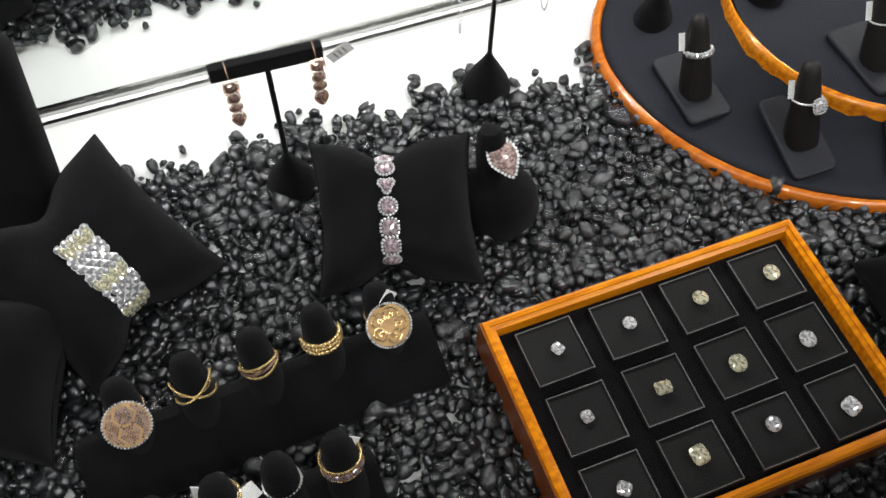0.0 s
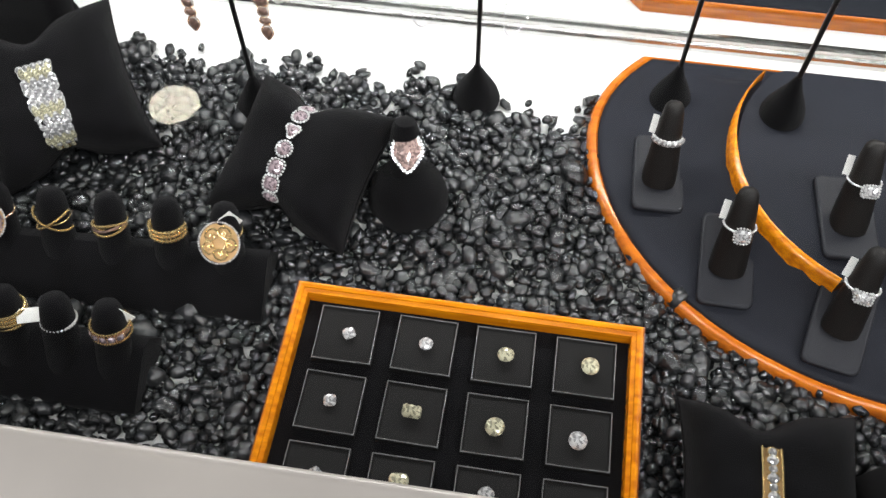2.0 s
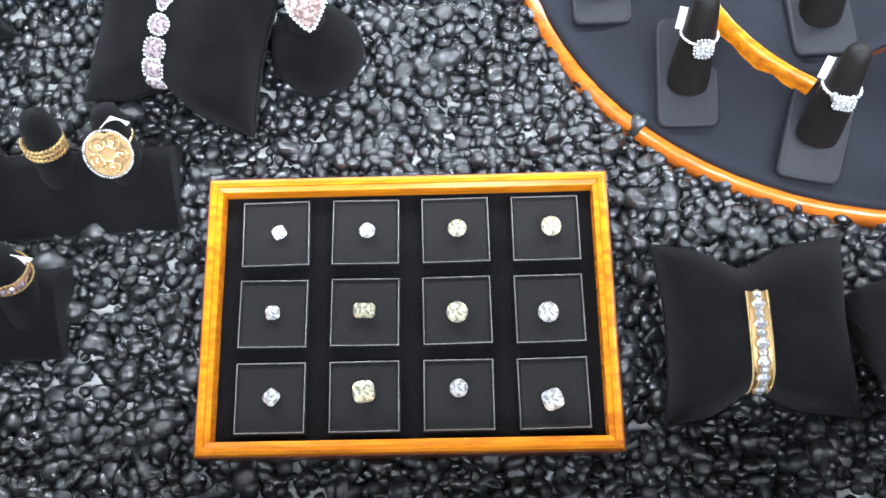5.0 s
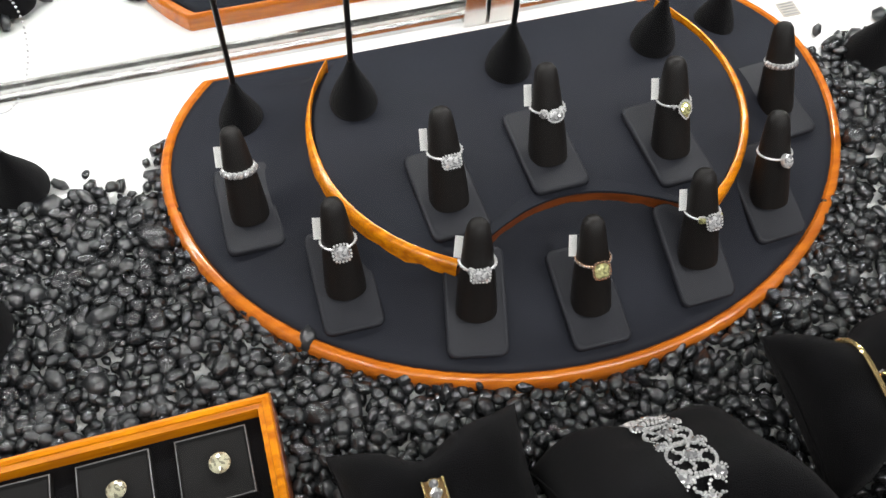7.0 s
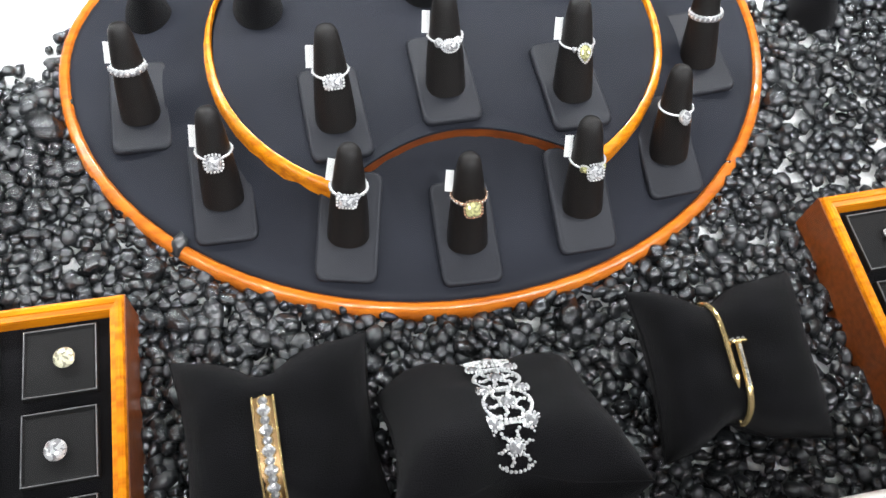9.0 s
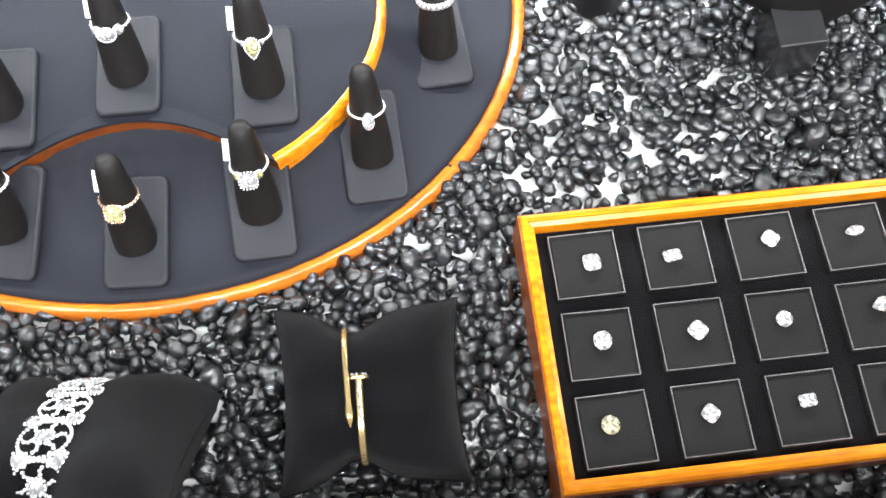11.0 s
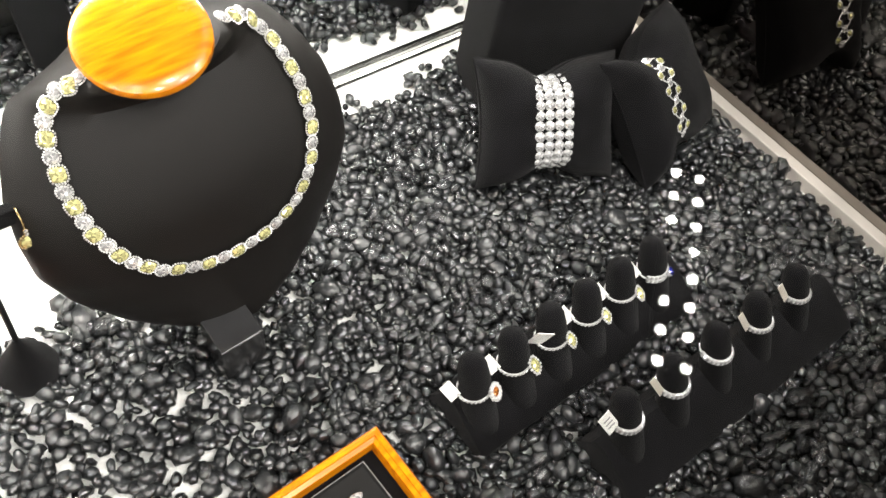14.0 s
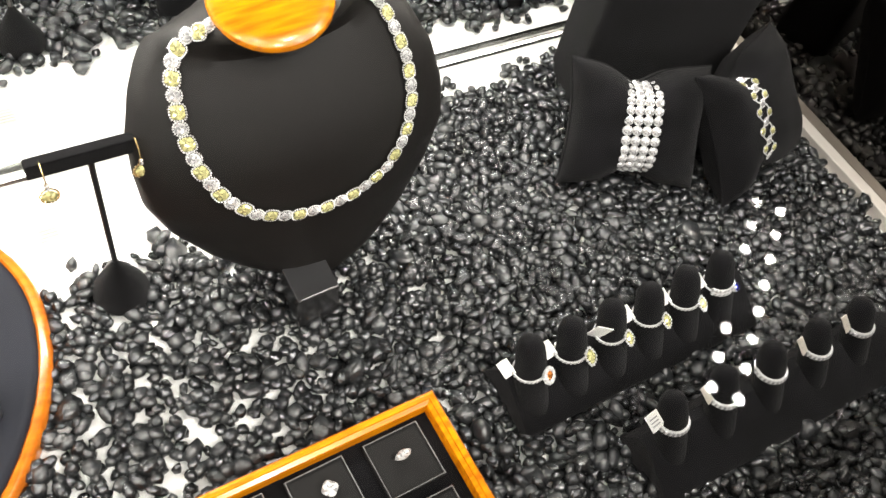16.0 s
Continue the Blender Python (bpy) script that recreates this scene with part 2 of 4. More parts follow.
def prism(outline, z0, z1, bm=None, top_of=None):
    """A flat slab from an outline; top_of gives the height of the top at (x, y)."""
    bm = bm or bmesh.new()
    lo = [bm.verts.new((x, y, z0)) for x, y in outline]
    hi = [bm.verts.new((x, y, top_of(x, y) if top_of else z1)) for x, y in outline]
    n = len(outline)
    for k in range(n):
        bm.faces.new((lo[k], lo[(k + 1) % n], hi[(k + 1) % n], hi[k]))
    bm.faces.new(hi)
    bm.faces.new(lo[::-1])
    return bm


def outline(shape, n=16):
    """Unit outlines of cut stones."""
    ang = [2 * math.pi * (k + 0.5) / n for k in range(n)]
    if shape == "emerald":
        return [(x, y) for x, y in ((1, 0.45), (0.75, 0.7), (-0.75, 0.7), (-1, 0.45), (-1, -0.45), (-0.75, -0.7), (0.75, -0.7), (1, -0.45))]
    if shape == "cushion":
        return [(math.copysign(abs(math.cos(a)) ** 0.6, math.cos(a)), math.copysign(abs(math.sin(a)) ** 0.6, math.sin(a))) for a in ang]
    if shape == "pear":
        return [(math.sin(a) * (0.78 if math.cos(a) > -0.2 else 0.78 * (1 + 0.62 * (math.cos(a) + 0.2))), math.cos(a) if math.cos(a) > 0 else math.cos(a) * 1.25) for a in ang]
    if shape == "marquise":
        return [(math.copysign(abs(math.cos(a)) ** 1.0, math.cos(a)), 0.52 * math.sin(a) * (1 - 0.35 * math.cos(a) ** 2)) for a in ang]
    if shape == "oval":
        return [(math.cos(a), 0.74 * math.sin(a)) for a in ang]
    if shape == "trillion":
        return [((0.78 + 0.22 * math.cos(3 * (a + math.pi / 2))) * math.cos(a), (0.78 + 0.22 * math.cos(3 * (a + math.pi / 2))) * math.sin(a)) for a in ang]
    return [(math.cos(a), math.sin(a)) for a in ang]


def gem_bm(shape, r, bm=None):
    """A faceted stone, table upwards, girdle at z = 0; small tilts keep the facets from flashing together."""
    g = bmesh.new()
    rng = random.Random(int(r * 1e6) + len(shape))
    o = outline(shape)
    for k, (x, y) in enumerate(o):
        j = lambda: 1 + rng.uniform(-0.03, 0.03)
        g.verts.new((x * r, y * r, 0))
        g.verts.new((x * r * 0.97, y * r * 0.97, r * 0.06))
        if k % 2 == 0:
            g.verts.new((x * r * 0.50 * j(), y * r * 0.50 * j(), r * 0.40 * j()))
            g.verts.new((x * r * 0.5, y * r * 0.5, -r * 0.42))
        else:
            g.verts.new((x * r * 0.78 * j(), y * r * 0.78 * j(), r * 0.27 * j()))
            g.verts.new((x * r * 0.30 * j(), y * r * 0.30 * j(), r * 0.43 * j()))
    g.verts.new((0, 0, -r * 0.8))
    bmesh.ops.convex_hull(g, input=g.verts[:])
    loose = [v for v in g.verts if not v.link_faces]
    bmesh.ops.delete(g, geom=loose, context="VERTS")
    return g


def beads(points, r, bm=None, sub=1):
    bm = bm or bmesh.new()
    for p in points:
        bmesh.ops.create_icosphere(bm, subdivisions=sub, radius=r, matrix=Matrix.Translation(p))
    return bm


MESHES = {}


def shared(key, make, mat, smooth=False):
    if key not in MESHES:
        MESHES[key] = to_mesh(key, make(), mat, smooth)
    return MESHES[key]


def facing(p, normal, along):
    """Pose at p with z along normal and y along the given way."""
    z = Vector(normal).normalized()
    y = Vector(along)
    y = (y - z * y.dot(z)).normalized()
    x = y.cross(z)
    m = Matrix((x, y, z)).transposed().to_4x4()
    m.translation = p
    return m


def halo_bm(shape, r, bead, n):
    o = [Vector((x * r, y * r, 0)) for x, y in outline(shape, 64)]
    steps = [(b - a).length for a, b in zip(o, o[1:] + o[:1])]
    pts, run, want = [], 0.0, 0.0
    for a, b, d in zip(o, o[1:] + o[:1], steps):
        while want < run + d and len(pts) < n:
            pts.append(a.lerp(b, (want - run) / d))
            want += sum(steps) / n
        run += d
    return beads(pts, bead)


def set_stone(parent, m, shape, r, mat, metal, halo=0.0, key="", name="setting"):
    """A set stone: a metal setting (or a halo of small stones) with the stone as its part."""
    tag = f"{shape}_{r}_{metal.name}_{halo}"
    if halo:
        s = part(name, shared("halo_" + tag, lambda: halo_bm(shape, r + halo * 0.8, halo, max(12, int(6.2 * (r + halo) / (2 * halo)))), metal), metal, parent, m=m)
    else:
        o = outline(shape)
        s = part(name, shared("bezel_" + tag, lambda: prism([(x * r * 1.1, y * r * 1.1) for x, y in o], -r * 0.75, -r * 0.06), metal), metal, parent, m=m)
    part("stone", shared(f"stone_{shape}_{r}_{mat.name}", lambda: gem_bm(shape, r), mat), mat, s, m=pose(0, 0, r * 0.12))
    return s


# ---------- showcase: base, mirrors, rails, glass, shop round it ----------
def structure(name, bm, mat, label, category, smooth=False):
    return tagged(part(name, bm, mat, None, smooth=smooth), label, category, kind="structure")


structure("floor", box(-0.8, 1.60, -0.245, 0.345, -0.045, -0.010), WHITE, "glossy white laminate display deck under black pebbles", "display deck")
back_mirror = structure("wall_north", box(-0.8, 0.391, 0.334, 0.342, -0.010, 0.296), MIRROR, "clear mirror panel closing the back of the showcase", "mirror")
structure("wall_north", box(0.437, 1.299, 0.334, 0.342, -0.010, 0.296), MIRROR, "clear mirror panel closing the back of the showcase", "mirror")
structure("wall_east", box(1.299, 1.307, -0.245, 0.334, -0.010, 0.296), ENDMIRROR, "smoked mirror panel closing the end of the showcase", "mirror")
structure("trim", box(1.287, 1.299, -0.245, 0.334, -0.010, 0.0035, 0.001), RAILMAT, "bright champagne metal channel under the end mirror", "channel")
structure("wall_base", box(-0.812, 1.60, -0.257, 0.345, -1.0, -0.0452), PANEL, "dark brown cabinet body carrying the display deck", "cabinet")
structure("wall_west", box(-0.812, -0.8, -0.245, 0.342, -0.045, 0.296), PANEL, "dark brown end panel of the showcase", "panel")
structure("wall_south", box(-0.8, 1.307, -0.257, -0.245, -0.045, 0.268), PANEL, "dark brown front panel of the showcase", "panel")


def rail_profile(length):
    """Stepped mirror track with a rounded front lip."""
    bm = bmesh.new()
    prof = [(0, 0), (0, 0.004), (0.0015, 0.0065), (0.0045, 0.0075), (0.0050, 0.011), (0.0085, 0.0115), (0.0085, 0)]
    a = [bm.verts.new((0, y, z)) for y, z in prof]
    b = [bm.verts.new((length, y, z)) for y, z in prof]
    n = len(prof)
    for k in range(n):
        bm.faces.new((a[k], a[(k + 1) % n], b[(k + 1) % n], b[k]))
    bm.faces.new(a)
    bm.faces.new(b[::-1])
    return bm


r1 = structure("trim", rail_profile(1.191), CHROME, "polished steel track along the foot of the mirror", "mirror track")
r1.matrix_basis = pose(-0.8, 0.3252, -0.010)
r2 = structure("trim", rail_profile(0.853), CHROME, "polished steel track along the foot of the mirror", "mirror track")
r2.matrix_basis = pose(0.437, 0.3252, -0.010)
r3 = structure("trim", rail_profile(0.57), CHROME, "polished steel track along the foot of the end mirror", "mirror track")
r3.matrix_basis = pose(1.2905, 0.325, -0.010, 0, 0, -90)
for x0, x1 in ((0.391, 0.409), (0.4115, 0.437)):
    structure("trim", box(x0, x1, 0.318, 0.342, -0.010, 0.296, 0.0015), CHROME, "polished steel upright between two mirror panels", "mirror upright")
structure("trim", box(-0.8, 1.307, -0.262, -0.164, 0.272, 0.302, 0.004, 3), RAILMAT, "champagne metal front top rail of the glass showcase", "showcase rail", True)
structure("trim", box(-0.8, 1.307, 0.331, 0.352, 0.297, 0.304, 0.001), RAILMAT, "champagne metal back top rail of the glass showcase", "showcase rail")
pane = structure("window_1", box(-0.8, 1.307, -0.164, 0.331, 0.2975, 0.2977), GLASS, "clear glass top of the jewellery showcase", "glass top")
# a single surface carries the gloss
bm = bmesh.new()
bm.faces.new([bm.verts.new(p) for p in ((-0.8, -0.164, 0.2978), (1.307, -0.164, 0.2978), (1.307, 0.331, 0.2978), (-0.8, 0.331, 0.2978))])
bm.to_mesh(pane.data)
bm.free()
pane.visible_shadow = False

structure("wall_shop", box(-3.5, 5.5, 4.0, 4.1, -1.0, 2.06), SHOPWALL, "plain taupe shop wall", "wall")
structure("wall_shop", box(-3.5, 5.5, -3.1, -3.0, -1.0, 2.06), SHOPWALL, "plain taupe shop wall", "wall")
structure("wall_shop", box(-3.6, -3.5, -3.0, 4.0, -1.0, 2.06), SHOPWALL, "plain taupe shop wall", "wall")
structure("wall_shop", box(5.5, 5.6, -3.0, 4.0, -1.0, 2.06), SHOPWALL, "plain taupe shop wall", "wall")
structure("ceiling", box(-3.6, 5.6, -3.1, 4.1, 2.06, 2.12), SHOPWALL, "plain dim shop ceiling", "ceiling")
structure("floor_shop", box(-3.6, 5.6, -3.1, 4.1, -1.06, -1.0), SHOPFLOOR, "dark shop carpet", "carpet")

# ceiling lights that mirror in the glass top
fixture = thing("ceiling_light", pose(2.346, 0.430, 2.0, 0, 0, 38.6), "long ceiling fixture with two rows of small LEDs", "ceiling light")
part("housing", box(-0.40, 0.40, -0.06, 0.06, 0.004, 0.06, 0.004), BLACKPLASTIC, fixture)
lens = shared("lens", lambda: lathe([(0, 0.004), (0.017, 0.004), (0.015, -0.003), (0, -0.004)], 28), LED)
for k in range(8):
    for s in (-1, 1):
        if (k, s) in ((3, 1), (4, 1)):
            continue
        part("led", lens, LED, fixture, m=pose(-0.35 + 0.1 * k, 0.038 * s, 0))
down = thing("ceiling_light", pose(-0.93, 1.325, 2.0), "round warm recessed ceiling downlight", "ceiling light")
part("trim_ring", lathe([(0.075, 0.0), (0.095, 0.0), (0.095, 0.06), (0.075, 0.06)], 32), RAILMAT, down)
part("lens", lathe([(0, -0.001), (0.072, 0.0), (0.072, 0.05), (0, 0.05)], 32), DOWNLIGHT, down)


# ---------- half-round two-tier ring tray ----------
TC = (0.392, 0.215)


def half_round(inset, n=72, back=0.300):
    pts = []
    for k in range(n):
        a = 2 * math.pi * k / n - math.pi / 2
        rx, ry = (0.2465 if math.cos(a) < 0 else 0.2445) - inset, (0.208 if math.sin(a) < 0 else 0.158) - inset
        y = TC[1] + ry * math.sin(a)
        x = TC[0] + rx * math.cos(a)
        if y > back - inset * 0.4:
            s = (back - inset * 0.4 - TC[1]) / ry
            x = TC[0] + rx * math.copysign(math.sqrt(max(0, 1 - s * s)), x - TC[0])
            y = back - inset * 0.4
        if not pts or (Vector(pts[-1]) - Vector((x, y))).length > 1e-5:
            pts.append((x, y))
    return pts


def loft(loops, bm=None, cap=True):
    """Skin between outlines of equal length given as (outline, z or function)."""
    bm = bm or bmesh.new()
    rings = [[bm.verts.new((x, y, z(x, y) if callable(z) else z)) for x, y in o] for o, z in loops]
    n = len(rings[0])
    for a, b in zip(rings, rings[1:]):
        for k in range(n):
            bm.faces.new((a[k], a[(k + 1) % n], b[(k + 1) % n], b[k]))
    if cap:
        bm.faces.new(rings[0][::-1])
        bm.faces.new(rings[-1])
    return bm


ring_tray = thing("ring_tray", pose(0, 0, 0), "half-round two-tier slate leatherette ring tray with amber wood edge", "ring tray")
rim = part("rim", loft([(half_round(0), -0.010), (half_round(-0.0005), 0.001), (half_round(0.001), 0.0042), (half_round(0.003), 0.0056), (half_round(0.006), 0.0056), (half_round(0.0075), 0.0035)]), ORANGE, ring_tray, "orange lacquered wooden rim", True)


def tier_outline(inset=0.0):
    """Upper tier: round at the sides, straight at the back and bitten by a shallow arc in front."""
    cx, cy, a, b = 0.394, 0.188, 0.1505 - inset, 0.130 - inset
    pts = []
    t0, t1 = radians(236), radians(-57.5)
    for k in range(49):
        t = t0 + (t1 - t0) * k / 48
        x, y = cx + a * math.cos(t), cy + b * math.sin(t)
        pts.append((x, min(y, 0.272 - inset)))
    p0, p1 = Vector(pts[-1]), Vector(pts[0])
    for k in range(1, 24):
        s = k / 24
        p = p0.lerp(p1, s)
        pts.append((p.x, p.y + (0.0335 + inset * 0.6) * math.sin(math.pi * s)))
    return pts


TIER_EDGE, TRAY_EDGE = [Vector(p) for p in tier_outline()], [Vector(p) for p in half_round(0.0)]


def inside(poly, p):
    hit = False
    for a, b in zip(poly, poly[1:] + poly[:1]):
        if (a.y > p.y) != (b.y > p.y) and p.x < a.x + (p.y - a.y) / (b.y - a.y) * (b.x - a.x):
            hit = not hit
    return hit


def floor_height(x, y):
    """The floor coves up from the rim towards the upper tier."""
    p = Vector((x, y))
    if inside(TIER_EDGE, p):
        return 0.0320
    di, do = min((q - p).length for q in TIER_EDGE), min((q - p).length for q in TRAY_EDGE)
    return 0.0060 + 0.0260 * (do / (do + di + 1e-6)) ** 3.2


def shrink(o, t):
    return [(x + (0.393 - x) * t, y + (0.205 - y) * t) for x, y in o]


seat = half_round(0.016)
part("padded_floor", loft([(half_round(0.0074), 0.000), (half_round(0.0076), 0.004), (half_round(0.009), 0.0058), (half_round(0.012), 0.0068), (seat, 0.0062)] + [(shrink(seat, 0.03 * k), floor_height) for k in range(1, 27)]), LEATHER, ring_tray, "padded slate leatherette floor", True)
TIER = 0.0400


def tier_height(x, y):
    return TIER


tier = part("tier", loft([(tier_outline(0.0062), 0.006), (tier_outline(0.0062), TIER - 0.0008), (tier_outline(0.0085), TIER)]), LEATHER, ring_tray, "padded slate leatherette upper tier", True)
to = tier_outline(0.0)
ti = tier_outline(0.0064)
profile_rows = []
for k in range(49):
    (x, y), (u, w) = to[k], ti[k]
    fade = min(1.0, max(0.12, (0.272 - y) / 0.09))
    u, w = x + (u - x) * fade, y + (w - y) * fade
    profile_rows.append([Vector(p) for p in ((x, y, 0.006), (x, y, TIER - 0.003), (x * 0.85 + u * 0.15, y * 0.85 + w * 0.15, TIER - 0.0002), ((x + u) / 2, (y + w) / 2, TIER + 0.0013), (x * 0.15 + u * 0.85, y * 0.15 + w * 0.85, TIER + 0.001), (u, w, TIER - 0.003))])
for side_rows in (profile_rows[:25], profile_rows[24:]):
    bm = bmesh.new()
    rows = [[bm.verts.new(v) for v in row] for row in side_rows if row[0].y < 0.2719]
    for a, b in zip(rows, rows[1:]):
        for i in range(5):
            bm.faces.new((a[i], b[i], b[i + 1], a[i + 1]))
    for row in (rows[0], rows[-1]):
        bm.faces.new(row)
    part("tier_edge", bm, AMBER, ring_tray, "amber lacquered edge of the upper tier", True)
bm = bmesh.new()
arc = [to[48], *to[49:], to[0]]
arc2 = [ti[48], *ti[49:], ti[0]]
rows = [[bm.verts.new(p) for p in ((x, y, 0.004), (x, y, TIER - 0.0016), (x * 0.85 + u * 0.15, y * 0.85 + w * 0.15, TIER - 0.0016), (u, w, 0.004))] for (x, y), (u, w) in zip(arc, arc2)]
for a, b in zip(rows, rows[1:]):
    for i in range(3):
        bm.faces.new((a[i], b[i], b[i + 1], a[i + 1]))
lip = bmesh.new()
rows = [[lip.verts.new(p) for p in ((x, y, TIER - 0.0015), (x * 0.94 + u * 0.06, y * 0.94 + w * 0.06, TIER + 0.0001), (u, w, TIER + 0.0003), (x * 0.7 + u * 0.3 + (u - x) * 1.2, y * 0.7 + w * 0.3 + (w - y) * 1.2, TIER - 0.0014))] for (x, y), (u, w) in zip(arc, arc2)]
for a, b in zip(rows, rows[1:]):
    for i in range(3):
        lip.faces.new((a[i], b[i], b[i + 1], a[i + 1]))
part("tier_lip", lip, LEATHER, ring_tray, "folded leatherette lip of the upper tier", True)
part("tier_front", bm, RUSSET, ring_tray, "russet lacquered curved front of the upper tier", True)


# ---------- finger stands and rings ----------
def finger_stand_meshes():
    def rounded(i, r=0.0055):
        w, d = 0.0187 - i, 0.0335 - i
        return [(cx * (w - r) + r * math.cos(a), cy * (d - r) + r * math.sin(a)) for cx, cy, a0 in ((1, 1, 0), (-1, 1, 90), (-1, -1, 180), (1, -1, 270)) for a in [radians(a0 + 15 * k) for k in range(7)]]
    pad = loft([(rounded(0.0006), 0), (rounded(0), 0.0012), (rounded(0), 0.0034), (rounded(0.0007), 0.0045), (rounded(0.0018), 0.0050), (rounded(0.0028), 0.0046), (rounded(0.0034), 0.0045)])
    fin = lathe([(0.0125, -0.003), (0.0124, 0.003), (0.0116, 0.016), (0.0103, 0.031), (0.0087, 0.046), (0.0074, 0.0565), (0.0065, 0.0615), (0.0048, 0.0643), (0.0023, 0.0656), (0, 0.0658)], 28)
    bmesh.ops.scale(fin, vec=(1, 1, 0.94), verts=fin.verts)
    return to_mesh("base_pad", pad, PADMAT, True), to_mesh("finger", fin, RUBBER, True)


PAD, FINGER = finger_stand_meshes()
FINGER_M = pose(0, -0.005, 0.004, -23, 0, 0)


def finger_stand(m, upright):
    t = thing("ring_stand", m, "dark leatherette finger ring stand on a flat pad", "ring stand", "finger stands on the tray")
    part("base_pad", PAD, PADMAT, t, "slate leatherette pad")
    part("finger", FINGER, RUBBER, t, m=upright @ FINGER_M)
    return t


def band_bm(r, tube_r, wide=1.0, n=36, tilt=0.0):
    bm = bmesh.new()
    rings = []
    for k in range(n):
        a = 2 * math.pi * k / n
        c, s = math.cos(a), math.sin(a)
        rings.append([bm.verts.new(((r + tube_r * math.cos(q)) * c, (r + tube_r * math.cos(q)) * s, tube_r * wide * math.sin(q) + tilt * math.sin(a) * r)) for q in [2 * math.pi * j / 8 for j in range(8)]])
    for k in range(n):
        a, b = rings[k], rings[(k + 1) % n]
        for j in range(8):
            bm.faces.new((a[j], b[j], b[(j + 1) % 8], a[(j + 1) % 8]))
    return bm


def price_tag(parent, m, w=0.009, h=0.013):
    bm = box(-w / 2, w / 2, -0.0002, 0.0002, 0, h)
    if w == 0.0045:
        return part("price_tag", bm, STRIP, parent, "narrow beige film price tag", m=m)
    t = part("price_tag", bm, PAPER, parent, "small white paper price tag", m=m)
    if h < 0.014:
        return t
    bars = bmesh.new()
    for k in range(3):
        bmesh.ops.create_cube(bars, size=1, matrix=Matrix.Translation((0, -0.0003, h * (0.3 + 0.2 * k))) @ Matrix.Diagonal((w * 0.6, 0.0001, h * 0.07, 1)))
    part("print", bars, INK, t)
    return t


def front(r, ang, z=0.0):
    """Pose on a ring's front: z outwards, x along the band; ang in degrees from the front."""
    a = radians(-90 + ang)
    d = Vector((math.cos(a), math.sin(a), 0))
    return facing(d * r + Vector((0, 0, z)), d, (0, 0, 1))


def ring(m, kind, label, group="", r=0.0098, tag=True, tag_m=None, head=1.0):
    metal = {"gold": GOLD, "rose": ROSE}.get(kind.get("metal"), SILVER)
    t = thing("ring", m, label, "ring", group)
    tr = kind.get("tube", 0.0007)
    part("band", shared(f"band_{r}_{tr}_{kind.get('wide', 1)}_{metal.name}", lambda: band_bm(r, tr, kind.get("wide", 1.0)), metal, True), metal, t)
    side = kind.get("row")
    if side:
        n, sr, span, mat = side
        for k in range(n):
            ang = -span / 2 + span * k / (n - 1)
            if abs(ang) < kind.get("gap", -1):
                continue
            for lvl in kind.get("levels", (0,)):
                set_stone(t, front(r + tr, ang, lvl), "round", sr, mat, metal)
    if "stone" in kind:
        shape, sr, mat, halo = kind["stone"]
        base = front(r + sr * 0.7 + 0.0006, kind.get("ang", 0)) @ pose(0, 0, 0, kind.get("tip", -18), 0, 0) @ pose(0, 0, 0, 0, 0, kind.get("spin", 0)) @ Matrix.Diagonal((head, 1, 0.5 if head != 1.0 else 1, 1))
        set_stone(t, base, shape, sr, mat, SILVER if head != 1.0 else metal if mat is not YELLOWD or kind.get("metal") else SILVER, halo, name="head")
    for ang, shape, sr, mat in kind.get("extra", ()):
        set_stone(t, front(r + sr * 0.6, ang), shape, sr, mat, metal, name="shoulder")
    if tag:
        price_tag(t, tag_m or pose(-0.0112, 0.003, 0.001, -16, 3, -12), kind.get("tag_w", 0.009) if tag_m else 0.0046, kind.get("tag_h", 0.013))
    return t


